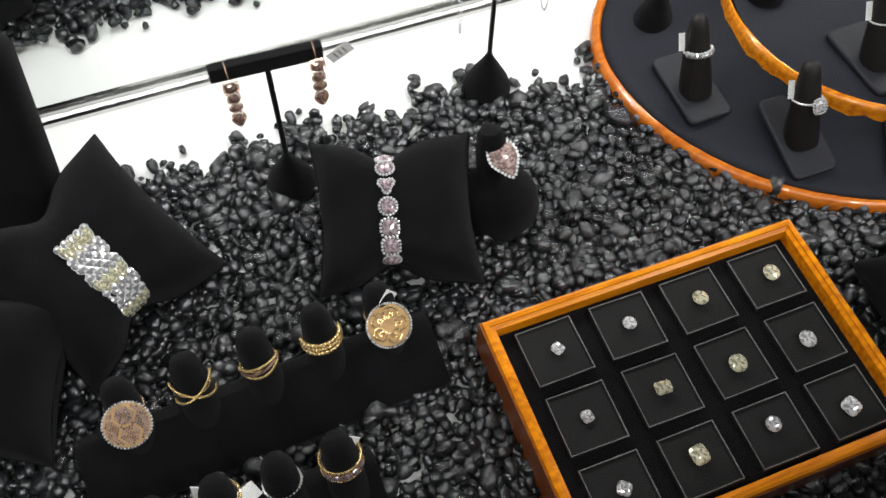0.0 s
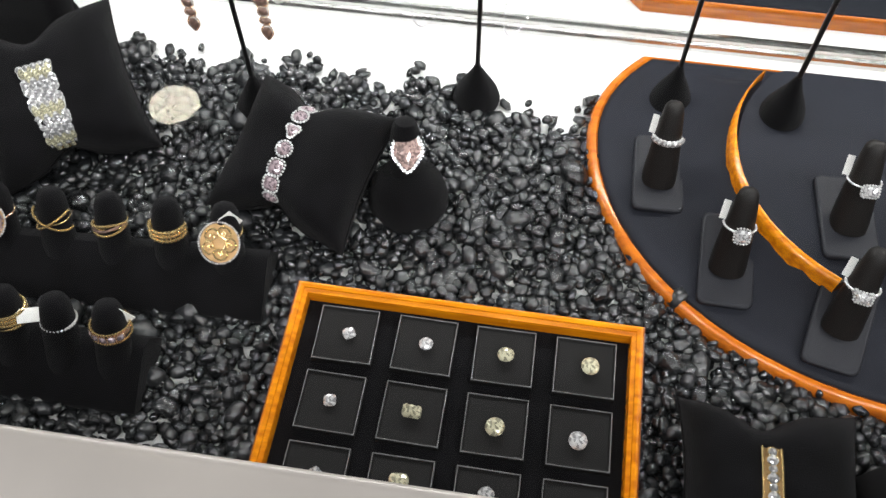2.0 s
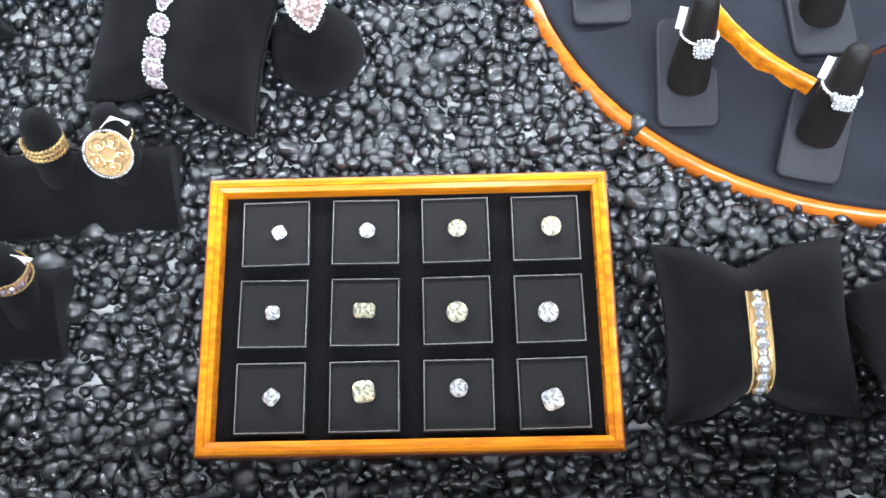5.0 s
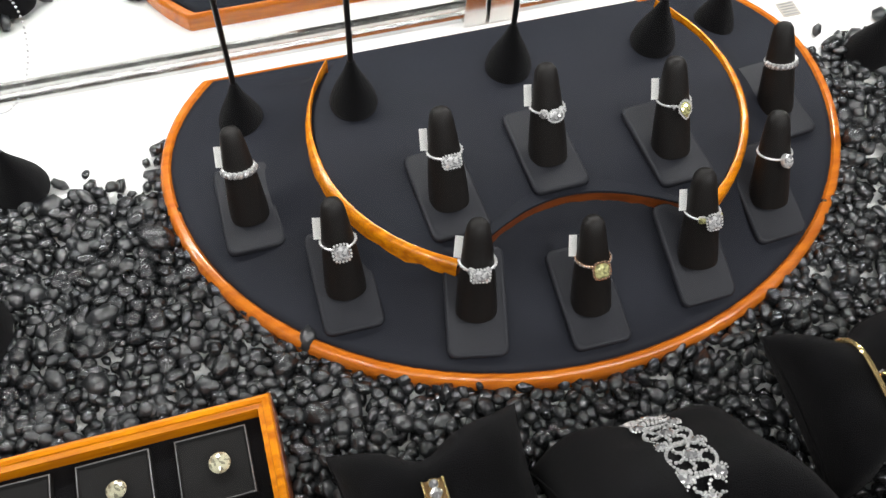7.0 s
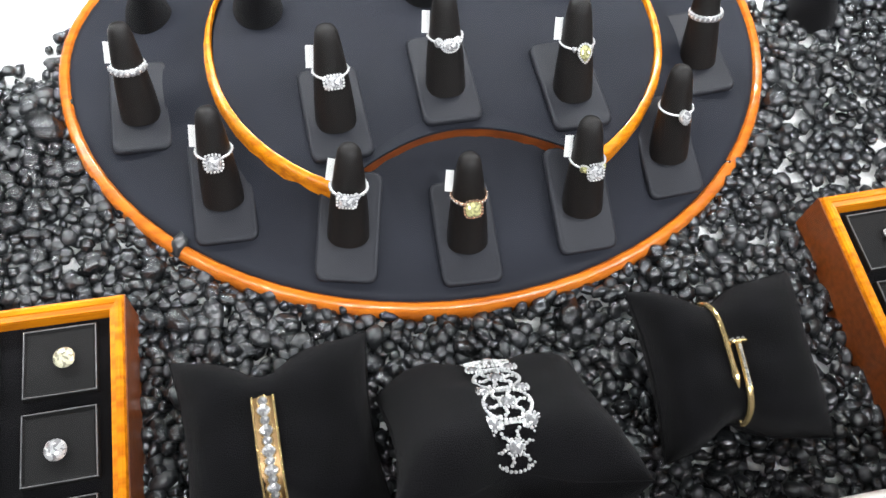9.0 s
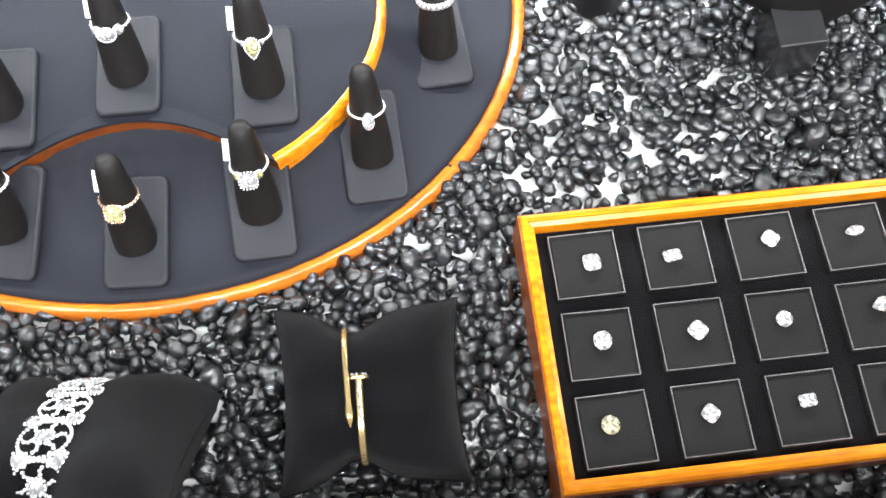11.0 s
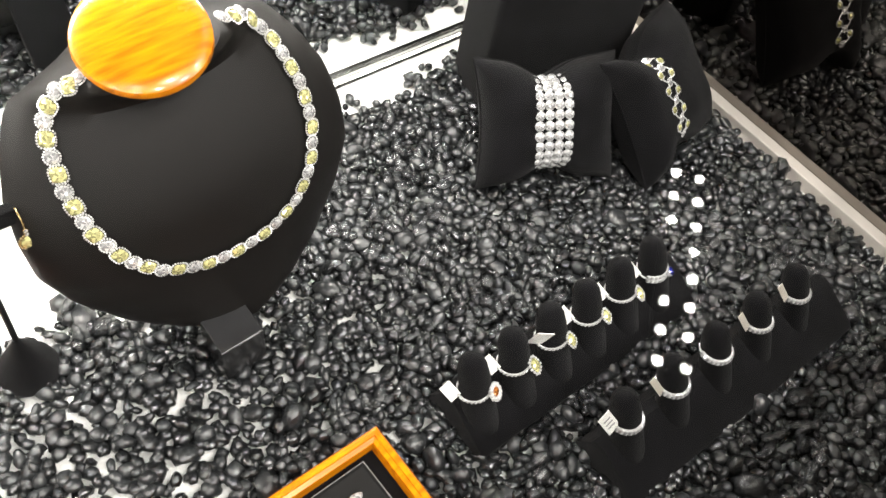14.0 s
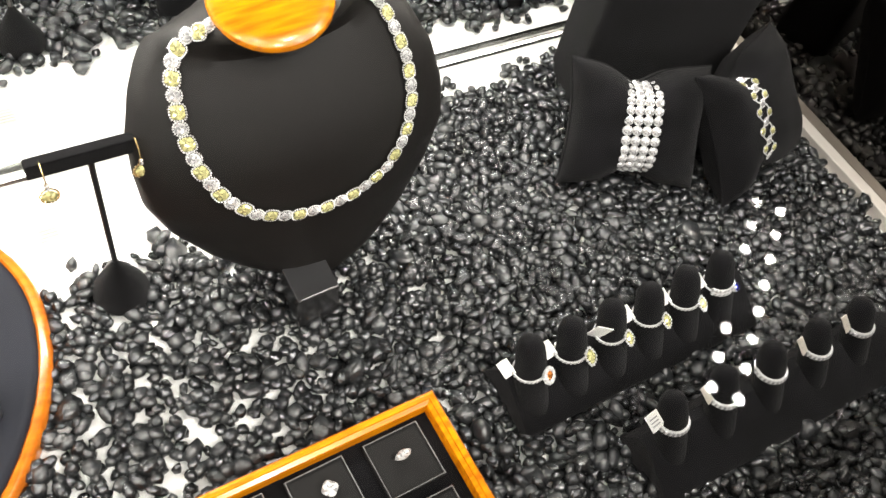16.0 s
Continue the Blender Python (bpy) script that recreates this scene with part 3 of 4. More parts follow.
RING_AT = FINGER_M @ pose(0, -0.0004, 0.0336, 1, 0, 0) @ Matrix.Scale(1.02, 4)
SPOTS = [
    (0.199, 0.1757, 0.0062, 0, 0, 0, dict(row=(9, 0.0021, 150, DIAMOND)), "white gold band with a row of large diamonds", True),
    (0.246, 0.104, 0.0062, 0, 0, -1, dict(stone=("cushion", 0.0044, DIAMOND, 0.0009), row=(18, 0.0006, 200, DIAMOND), gap=22), "halo diamond ring with pave shoulders in white gold", True),
    (0.318, 0.0655, 0.0062, 0, 0, -12, dict(stone=("emerald", 0.0046, DIAMOND, 0.0009), row=(18, 0.0009, 250, DIAMOND), gap=24, extra=((-27, "pear", 0.0022, DIAMOND), (27, "pear", 0.0022, DIAMOND))), "emerald-cut diamond ring with beaded diamond shank", True),
    (0.388, 0.055, 0.0062, 0, 0, -1.7, dict(stone=("cushion", 0.0044, YELLOWD, 0.0009), metal="rose", wide=1.8, row=(14, 0.0007, 180, DIAMOND), gap=24), "yellow cushion diamond ring in rose gold", True),
    (0.4615, 0.064, 0.0062, 0, 0, 1.7, dict(stone=("cushion", 0.0042, DIAMOND, 0.0008), extra=((-30, "cushion", 0.0022, YELLOWD), (30, "cushion", 0.0022, YELLOWD))), "three-stone ring with yellow side diamonds", True),
    (0.5283, 0.095, 0.0062, 0, 0, 3.5, dict(stone=("oval", 0.0042, DIAMOND, 0.0), spin=90), "solitaire oval diamond ring in white gold", False),
    (0.575, 0.170, 0.0062, 0, 0, 5, dict(row=(13, 0.0019, 190, DIAMOND), wide=1.6), "white gold eternity band set with round diamonds", False),
    (0.319, 0.1323, None, 0, 0, 2, dict(stone=("emerald", 0.0048, DIAMOND, 0.0009), row=(12, 0.0006, 170, DIAMOND), gap=24), "emerald-cut diamond halo ring in white gold", True),
    (0.390, 0.1493, None, 0, 0, 1, dict(stone=("oval", 0.0044, DIAMOND, 0.0008), extra=((-32, "round", 0.0026, DIAMOND), (32, "round", 0.0026, DIAMOND)), row=(12, 0.0006, 190, DIAMOND), gap=45), "three-stone diamond ring in white gold", True),
    (0.469, 0.1344, None, 0, 0, 2, dict(stone=("pear", 0.0044, YELLOWD, 0.0008), extra=((-28, "trillion", 0.0018, DIAMOND), (28, "trillion", 0.0018, DIAMOND))), "yellow pear diamond ring with white side stones", True),
]
for x, y, z, _, _, rz, kind, label, tg in SPOTS:
    if z is None:
        m = pose(x, y, TIER + 0.0001, 0, 0, rz)
    else:
        zf, zb = floor_height(x, y - 0.033), floor_height(x, y + 0.029)
        slope = math.degrees(math.atan2(zb - zf, 0.062))
        m = pose(x, y, (zf + zb) / 2 + 0.0003, slope, 0, rz)
    upright = pose(0, 0, 0, -(slope if z is not None else 0), 0, 0)
    finger_stand(m, upright)
    ring(m @ upright @ RING_AT, kind, label, "rings on finger stands", r=0.0102, tag=tg)


# ---------- loose-diamond trays ----------
def gem_tray(m, px, py, stones, label):
    w, d, top, bx = 0.226, 0.155, 0.0342, 0.0385
    t = thing("gem_tray", m, label, "gem tray", "trays of loose diamonds")
    rimw = 0.0078
    def rect(i):
        return [(i, -i), (w - i, -i), (w - i, -d + i), (i, -d + i)]
    part("frame", loft([(rect(0.0), -0.010), (rect(0.0), top - 0.0025), (rect(0.0008), top - 0.0006), (rect(0.0025), top), (rect(0.0045), top - 0.0003), (rect(0.0048), top - 0.0016), (rect(0.0075), top - 0.0024), (rect(rimw), top - 0.0050), (rect(rimw), top - 0.016)]), AMBER, t, "amber lacquered wooden frame with stepped lip")
    # thin skin over the frame's sides; their shade is put into its russet colour
    part("skirt", loft([(rect(-0.0007), -0.010), (rect(-0.0007), top - 0.0032), (rect(0.0003), top - 0.0028)], cap=False), RUSSET, t, "lacquered outer side, darker russet put in for its shade")
    part("velvet_lining", box(rimw - 0.001, w - rimw + 0.001, -d + rimw - 0.001, -rimw + 0.001, -0.004, top - 0.0125), VELVET, t, "black velvet lining")
    b = bx / 2
    boxmesh = shared(f"gem_box_{bx}", lambda: loft([([(-b, -b), (b, -b), (b, b), (-b, b)], 0.0), ([(-b, -b), (b, -b), (b, b), (-b, b)], 0.0045), ([(-b + 0.0011, -b + 0.0011), (b - 0.0011, -b + 0.0011), (b - 0.0011, b - 0.0011), (-b + 0.0011, b - 0.0011)], 0.0050), ([(-b + 0.0022, -b + 0.0022), (b - 0.0022, -b + 0.0022), (b - 0.0022, b - 0.0022), (-b + 0.0022, b - 0.0022)], 0.0040)]), BOXMAT)
    fr = shared(f"lid_frame_{bx}", lambda: tube([(-b + 0.0006, -b + 0.0006, 0.0052), (b - 0.0006, -b + 0.0006, 0.0052), (b - 0.0006, b - 0.0006, 0.0052), (-b + 0.0006, b - 0.0006, 0.0052)], 0.00055, 6, True), EDGE)
    for k, (shape, r, mat, ox, oy, spin) in enumerate(stones):
        i, j = k % 4, k // 4
        cx, cy = px[0] + px[1] * i, py[0] - py[1] * j
        g = part("gem_box", boxmesh, BOXMAT, t, "square black gem box with a clear lid edge", m=pose(cx, cy, top - 0.0125, 0, 0, random.uniform(-1.2, 1.2)))
        part("lid_edge", fr, EDGE, g)
        dm = thing("loose_diamond", m @ pose(cx + ox, cy + oy + 0.0032, top - 0.0125 + 0.0040 + r * 0.72, random.uniform(-8, 8), random.uniform(-8, 8), spin), {"round": "round brilliant-cut loose", "emerald": "emerald-cut loose", "marquise": "marquise-cut loose", "pear": "pear-cut loose", "cushion": "cushion-cut loose", "oval": "oval-cut loose"}[shape] + (" warm white" if mat is WARMD else " white") + " diamond lying in a gem box", "diamond", "loose diamonds")
        part("stone", shared(f"loose_{shape}_{r}_{mat.name}", lambda: gem_bm(shape, r), mat), mat, dm)
    return t


EDGE = material("clear_lid_edge", (0.17, 0.17, 0.17), rough=0.25, vary=0.1, spec=0.8)
gem_tray(pose(-0.037, 0.0365, 0, 0, 0, -0.3), (0.0378, 0.0511), (-0.0312, 0.0465), [
    ("cushion", 0.0040, DIAMOND, 0.002, -0.003, 30), ("round", 0.0046, DIAMOND, 0.001, -0.003, 0), ("round", 0.0054, WARMD, 0.001, -0.003, 0), ("round", 0.0058, WARMD, 0.003, -0.003, 9),
    ("cushion", 0.0040, DIAMOND, 0, -0.003, 10), ("emerald", 0.0060, WARMD, 0, -0.003, 0), ("round", 0.0060, WARMD, 0.0, -0.005, 0), ("round", 0.0058, DIAMOND, -0.001, -0.006, 0),
    ("cushion", 0.0044, DIAMOND, 0.001, -0.003, 50), ("cushion", 0.0060, WARMD, 0, -0.001, 8), ("round", 0.0050, DIAMOND, 0, 0.0, 0), ("cushion", 0.0056, DIAMOND, -0.001, -0.007, 20)],
    "amber wood tray of twelve loose diamonds in black boxes")
gem_tray(pose(0.6085, 0.0362, 0, 0, 0, 1.0), (0.0342, 0.0518), (-0.0312, 0.0463), [
    ("cushion", 0.0052, DIAMOND, 0.003, -0.003, 5), ("emerald", 0.0052, DIAMOND, -0.003, -0.004, 8), ("cushion", 0.0047, DIAMOND, 0.003, 0, 45), ("marquise", 0.0062, DIAMOND, 0, -0.001, 8),
    ("round", 0.0054, DIAMOND, 0.001, -0.002, 0), ("cushion", 0.0050, DIAMOND, 0.002, -0.002, 40), ("round", 0.0046, DIAMOND, -0.001, -0.001, 0), ("pear", 0.0056, DIAMOND, 0.004, 0.001, -80),
    ("round", 0.0052, WARMD, -0.003, -0.001, 0), ("cushion", 0.0046, DIAMOND, -0.001, -0.001, 42), ("emerald", 0.0050, DIAMOND, 0, 0, 5), ("cushion", 0.0056, WARMD, -0.002, 0, 12)],
    "amber wood tray of twelve fancy-cut loose diamonds in boxes")


# ---------- velvet bracelet pillows ----------
def pillow_surface(w, d, h, a0, a, b, side=1):
    """A point of a pillow, drawn in by a strap at a0, for a, b in -1..1."""
    tight = math.exp(-((a - a0) / 0.30) ** 2)
    x = w / 2 * a * (1 - 0.10 * (1 - b * b) * a * a)
    y = d / 2 * b * (1 - 0.10 * (1 - a * a) * b * b) * (1 - 0.26 * tight)
    z = side * h / 2 * max(0.0, (1 - a ** 4) * (1 - b ** 4)) ** 0.5 * (1 - 0.10 * tight)
    return Vector((x, y, z))


def pillow(m, w, d, h, a0, label, seed=0):
    t = thing("bracelet_pillow", m, label, "display pillow", "velvet pillows")
    bm = bmesh.new()
    n = 26
    grid = {}
    for s in (1, -1):
        for i in range(n + 1):
            for j in range(n + 1):
                a, b = math.sin((i / n - 0.5) * math.pi), math.sin((j / n - 0.5) * math.pi)
                edge = i in (0, n) or j in (0, n)
                if edge and s == -1:
                    grid[s, i, j] = grid[1, i, j]
                    continue
                p = pillow_surface(w, d, h, a0, a, b, s)
                q = p * 28 + Vector((seed * 3.1, 0, seed))
                p.z += s * (0.0022 * noise.noise(q) + 0.0012 * noise.noise(q * 2.3)) * (1 - a ** 8)
                fold = math.exp(-((abs(a - a0) - 0.30) / 0.16) ** 2)
                p.z += s * 0.0010 * fold * math.sin(b * 9 + seed) * (1 - b * b)
                grid[s, i, j] = bm.verts.new(p)
    for s in (1, -1):
        for i in range(n):
            for j in range(n):
                bm.faces.new((grid[s, i, j], grid[s, i + 1, j], grid[s, i + 1, j + 1], grid[s, i, j + 1]))
    part("cushion", bm, VELVET, t, smooth=True)
    bm = tube([pillow_surface(w, d, h, a0, a, b) for a, b in [(-1, k / 8 - 1) for k in range(16)] + [(k / 8 - 1, 1) for k in range(16)] + [(1, 1 - k / 8) for k in range(16)] + [(1 - k / 8, -1) for k in range(16)]], 0.0009, 6, True)
    part("seam", bm, VELVET, t, smooth=True)
    return t


def wrap(w, d, h, a0, a, b, lift=0.0):
    """Point, normal and way of a strap round the pillow at a, running in b (angle in -180..180 round the pillow)."""
    def at(q):
        s = math.sin(radians(q))
        c = math.cos(radians(q))
        p = pillow_surface(w, d, h, a0, a, max(-0.97, min(0.97, s)), 1 if c >= 0 else -1)
        return p
    p = at(b)
    way = (at(b + 2) - at(b - 2)).normalized()
    nrm = Vector((1, 0, 0)).cross(way)
    if nrm.dot(p) < 0:
        nrm = -nrm
    return p + nrm * lift, nrm, way


def bracelet_thing(m, label, category="bracelet"):
    return thing("bracelet", m, label, category, "bracelets on pillows")


# morganite bracelet
W = (0.110, 0.106, 0.056, -0.10)
M1 = pose(-0.058, 0.134, 0.030, 20, 0, -15)
pillow(M1, *W, "plump black velvet pillow with a gemstone bracelet", seed=1)
t = bracelet_thing(M1, "rose gold bracelet of pink stones in diamond halos")
for k in range(8):
    b = -66 + 150 * k / 7
    p, n, wy = wrap(*W, -0.10, b, 0.0014)
    shape = ("oval", "cushion", "cushion", "round", "trillion", "round", "cushion", "round", "trillion", "round")[k]
    set_stone(t, facing(p, n, wy), shape, 0.0050 if shape != "oval" else 0.0054, PINKD, SILVER, 0.0011, name="link")

# yellow gold bangle with diamonds
W = (0.106, 0.100, 0.056, -0.10)
M2 = pose(0.265, -0.057, 0.024, 6, 0, 1)
pillow(M2, *W, "black velvet pillow carrying a diamond bangle", seed=2)
t = bracelet_thing(M2, "rose gold bangle set with diamonds between beaded edges", "bangle")
for side in (-1, 1):
    pts = []
    for k in range(70):
        p, n, wy = wrap(*W, -0.10, -74 + 104 * k / 69, 0.0016)
        pts.append(p + Vector((0.0054 * side, 0, 0)))
    part("beaded_edge", beads(pts, 0.00085), GOLD, t, "beaded gold edge")
bm = bmesh.new()
rows = []
for k in range(50):
    p, n, wy = wrap(*W, -0.10, -74 + 104 * k / 49, 0.0006)
    rows.append([bm.verts.new(p + Vector((s * 0.0054, 0, 0)) + n * q) for s, q in ((-1, 0), (-1, 0.001), (1, 0.001), (1, 0))])
for a, b in zip(rows, rows[1:]):
    for i in range(3):
        bm.faces.new((a[i], a[i + 1], b[i + 1], b[i]))
part("strap", bm, GOLDDARK, t, smooth=True)
for k in range(13):
    p, n, wy = wrap(*W, -0.10, -70 + 96 * k / 12, 0.0022)
    set_stone(t, facing(p, n, wy) @ pose(0, 0, 0, 0, 0, 45 * (k % 2)), "cushion" if k % 2 else "round", 0.0030 if k % 2 else 0.0024, DIAMOND, GOLD, 0.0005)

# wide white lattice bracelet
W = (0.116, 0.124, 0.064, 0.0)
M3 = pose(0.374, -0.081, 0.052, -50, 0, -3)
pillow(M3, *W, "black velvet pillow propped steeply with a wide openwork bracelet", seed=3)
t = bracelet_thing(M3, "wide white gold openwork bracelet of diamond circles")
def lattice_link():
    """An open circle with six petal spokes, pave set."""
    pts = [(0.0094 * math.cos(q), 0.0094 * math.sin(q), 0) for q in [2 * math.pi * i / 34 for i in range(34)]]
    for j in range(6):
        a0 = 2 * math.pi * j / 6
        for i in range(5):
            v, bend = 0.0030 + 0.0056 * i / 4, 0.32 * math.sin(math.pi * i / 4)
            pts.append((v * math.cos(a0 + bend), v * math.sin(a0 + bend), 0.0003))
    return beads(pts, 0.00088)


for k in range(5):
    b = -70 + 140 * k / 4
    p, n, wy = wrap(*W, 0.0, b, 0.0018)
    m = facing(p, n, wy) @ Matrix.Scale(1.22, 4)
    part("circle_link", shared("circle_link", lattice_link, SILVER), SILVER, t, m=m)
    set_stone(t, m @ pose(0, 0, 0.001), "cushion", 0.0026, DIAMOND, SILVER, 0.0007, name="cluster")
    p, n, wy = wrap(*W, 0.0, b + 17.5, 0.0018)
    m = facing(p, n, wy) @ Matrix.Scale(1.2, 4)
    for s in (-1, 1):
        set_stone(t, m @ pose(s * 0.0078, 0, 0.0005), "cushion", 0.0024, DIAMOND, SILVER, 0.0007, name="cluster")
        part("bar", beads([(s * (0.0004 + 0.0012 * i), 0, 0) for i in range(5)], 0.0008), SILVER, t, m=m)

# gold nail bangle
W = (0.100, 0.098, 0.058, -0.18)
M4 = pose(0.518, -0.056, 0.024, 8, 0, -1)
pillow(M4, *W, "black velvet pillow carrying a gold nail bangle", seed=4)
t = bracelet_thing(M4, "yellow gold bangle shaped like a wrapped nail", "bangle")
pa = [wrap(*W, -0.24 + 0.04 * (k / 30), 84 - 112 * k / 30, 0.0020)[0] for k in range(31)]
part("shank", tube(pa, 0.0016, 8, radii=[0.0015] * 26 + [0.0018, 0.0021, 0.0017, 0.001, 0.0004]), GOLD, t, smooth=True)
pb = [wrap(*W, -0.09, 10 - 92 * k / 30, 0.0022)[0] for k in range(31)]
part("shank", tube(pb, 0.0018, 8), GOLD, t, smooth=True)
p, n, wy = wrap(*W, -0.09, 11, 0.002)
part("nail_head", lathe([(0, -0.0006), (0.0052, -0.0006), (0.0054, 0.0004), (0.0035, 0.0014), (0, 0.0016)], 20), GOLD, t, m=facing(p, wy, n))
part("pave", beads([wrap(*W, -0.09, 8 - 34 * k / 13, 0.0036)[0] for k in range(14)] + [wrap(*W, -0.09, 11, 0.002)[0] + 0.0035 * math.cos(q) * Vector((1, 0, 0)) + n * 0.0035 * math.sin(q) + wy * 0.0016 for q in [i * 0.9 for i in range(7)]], 0.0010), DIAMOND, t)

# four-row diamond bracelet on a steep pillow
W = (0.118, 0.102, 0.060, -0.06)
M5 = pose(1.092, 0.174, 0.046, 53, 0, -24)
pillow(M5, *W, "black velvet pillow propped up with a wide diamond bracelet", seed=5)
t = bracelet_thing(M5, "wide white gold bracelet of four rows of diamonds")
for k in range(13):
    for r in range(4):
        p, n, wy = wrap(*W, -0.06, -74 + 148 * k / 12, 0.0018)
        set_stone(t, facing(p + Vector(((r - 1.5) * 0.0080, 0, 0)), n, wy), "round", 0.0036, DIAMOND, SILVER, name="link")

# vine bracelet on a pillow beside it
W = (0.112, 0.116, 0.058, -0.30)
M6 = pose(1.192, 0.146, 0.050, 50, 0, 16)
pillow(M6, *W, "black velvet pillow leaning by the end mirror", seed=6)
t = bracelet_thing(M6, "white gold vine bracelet with yellow and white diamonds")
for s in (-1, 1):
    pts = []
    for k in range(60):
        p, n, wy = wrap(*W, -0.30, -42 + 112 * k / 59, 0.0014)
        pts.append(p + Vector((s * 0.0068 * abs(math.sin(k / 59 * math.pi * 5)) ** 0.7, 0, 0)))
    part("vine", tube(pts, 0.0006, 6), SILVER, t, smooth=True)
for k in range(16):
    p, n, wy = wrap(*W, -0.30, -42 + 112 * k / 15, 0.0016)
    off = (0, 0.0066, -0.0066)[k % 3]
    set_stone(t, facing(p + Vector((off, 0, 0)), n, wy), "cushion", 0.0026, YELLOWD if k % 3 else DIAMOND, SILVER, 0.0006, name="flower")

block = thing("display_block", pose(1.165, 0.252, -0.008, 0, 0, -16), "tall black velvet display block behind the bracelet pillows", "display block")
part("block", box(-0.070, 0.070, -0.028, 0.028, 0.0, 0.185, 0.006, 3), VELVET, block, smooth=True)

# flower bracelet at the far side and a second pillow behind it
W = (0.118, 0.120, 0.062, -0.08)
M7 = pose(-0.252, 0.162, 0.038, 30, 0, 32)
pillow(M7, *W, "black velvet pillow carrying a broad floral bracelet", seed=7)
t = bracelet_thing(M7, "broad champagne and white diamond floral bracelet")
for k in range(24):
    p, n, wy = wrap(*W, -0.08, -84 + 106 * k / 23, 0.0016)
    row = 5 if k < 4 else (4, 3, 4, 5)[k % 4]
    for r in range(row):
        x = (r - (row - 1) / 2) * (0.0062 if row < 5 else 0.0050)
        at = facing(p + Vector((x, 0, 0)), n, wy)
        if row == 5:
            set_stone(t, at, "round", 0.0022, WARMD if k < 4 else DIAMOND, GOLD if k < 4 else SILVER, 0.0004, name="flower")
        elif k % 8 in (5, 6):
            set_stone(t, at @ pose(0, 0, 0, 0, 0, 90), "marquise", 0.0044, WARMD, SILVER, 0.0005, name="flower")
        else:
            set_stone(t, at @ pose(0, 0, 0, 0, 0, 45), "cushion", 0.0027, DIAMOND, SILVER, name="flower")
stand = thing("display_board", pose(-0.335, 0.238, -0.008, 0, 0, -24), "tall black velvet display board leaning at the back", "display board")
part("board", box(-0.075, 0.075, -0.012, 0.012, 0.0, 0.170, 0.010, 3), VELVET, stand, smooth=True, m=pose(0, 0, 0, -14, 0, 0))
part("strut", box(-0.012, 0.012, -0.006, 0.006, 0.0, 0.12, 0.002), VELVET, stand, m=pose(0, 0.060, 0.0, 14, 0, 0))
W = (0.16, 0.10, 0.07, 9.0)
pillow(pose(-0.355, 0.125, 0.028, 18, 0, -26), *W, "large black velvet pillow lying beside a floral bracelet", seed=9)


# ---------- ring with pear stone on a domed stand ----------
dome = thing("ring_stand", pose(0.0185, 0.133, -0.003, 0, 0, 0), "black velvet domed stand with an upright ring finger", "ring stand")
part("dome", lathe([(0.0290, 0.0), (0.0295, 0.006), (0.0285, 0.014), (0.026, 0.022), (0.019, 0.029), (0.010, 0.033), (0, 0.034)], 32), VELVET, dome, smooth=True)
part("finger", lathe([(0.0115, 0.0), (0.011, 0.02), (0.0105, 0.034), (0.0095, 0.042), (0.007, 0.047), (0, 0.049)], 24), VELVET, dome, smooth=True, m=pose(-0.003, 0.006, 0.026, -14, 0, 0))
ring(pose(0.0170, 0.148, 0.043, -46, 0, 10), dict(stone=("pear", 0.0114, BLUSH, 0.0014), metal="rose", row=(14, 0.0007, 200, DIAMOND), gap=40), "large pear-shaped pink stone ring with diamond halo", r=0.0098, tag=False, head=1.08)


# ---------- velvet ring strips ----------
def ring_strip(m, length, label, count, pitch, first, depth=0.055, fy=0.004):
    """A long velvet wedge with stub fingers in a row."""
    t = thing("ring_strip", m, label, "ring display", "velvet ring strips")
    prof = [(-depth / 2, 0.0), (-depth / 2, 0.006), (-depth / 2 + 0.003, 0.009), (0.002, 0.024), (0.010, 0.027), (0.018, 0.024), (depth / 2, 0.006), (depth / 2, 0.0)]
    bm = bmesh.new()
    ends = []
    n = 40
    for k in range(n + 1):
        x = length * k / n
        ends.append([bm.verts.new((x, y, z + (0.0008 * noise.noise(Vector((x * 40, y * 40, 1.7))) if z > 0 else 0))) for y, z in prof])
    for a, b in zip(ends, ends[1:]):
        for i in range(len(prof) - 1):
            bm.faces.new((a[i], a[i + 1], b[i + 1], b[i]))
        bm.faces.new((a[-1], a[0], b[0], b[-1]))
    bm.faces.new(ends[0])
    bm.faces.new(ends[-1][::-1])
    part("wedge", bm, VELVET, t, smooth=True)
    fin = shared("stub_finger", lambda: lathe([(0.0120, -0.012), (0.0114, 0.010), (0.0107, 0.022), (0.0103, 0.032), (0.0094, 0.040), (0.0072, 0.0452), (0.004, 0.0475), (0, 0.0482)], 24), VELVET, True)
    for k in range(count):
        part("finger", fin, VELVET, t, m=pose(first + pitch * k, fy, 0.018, -26, 0, 0))
    return t


def strip_ring(m, x, kind, label, lift=0.028, tag=True, tag_m=None, roll=0, tilt=8, fy=0.004):
    return ring(m @ pose(x, fy, 0.018, -26, 0, roll) @ pose(0, -0.0006, lift - 0.0018, tilt, 0, 0) @ Matrix.Scale(1.08, 4), kind, label, "rings on velvet strips", r=0.0099, tag=tag, tag_m=tag_m)


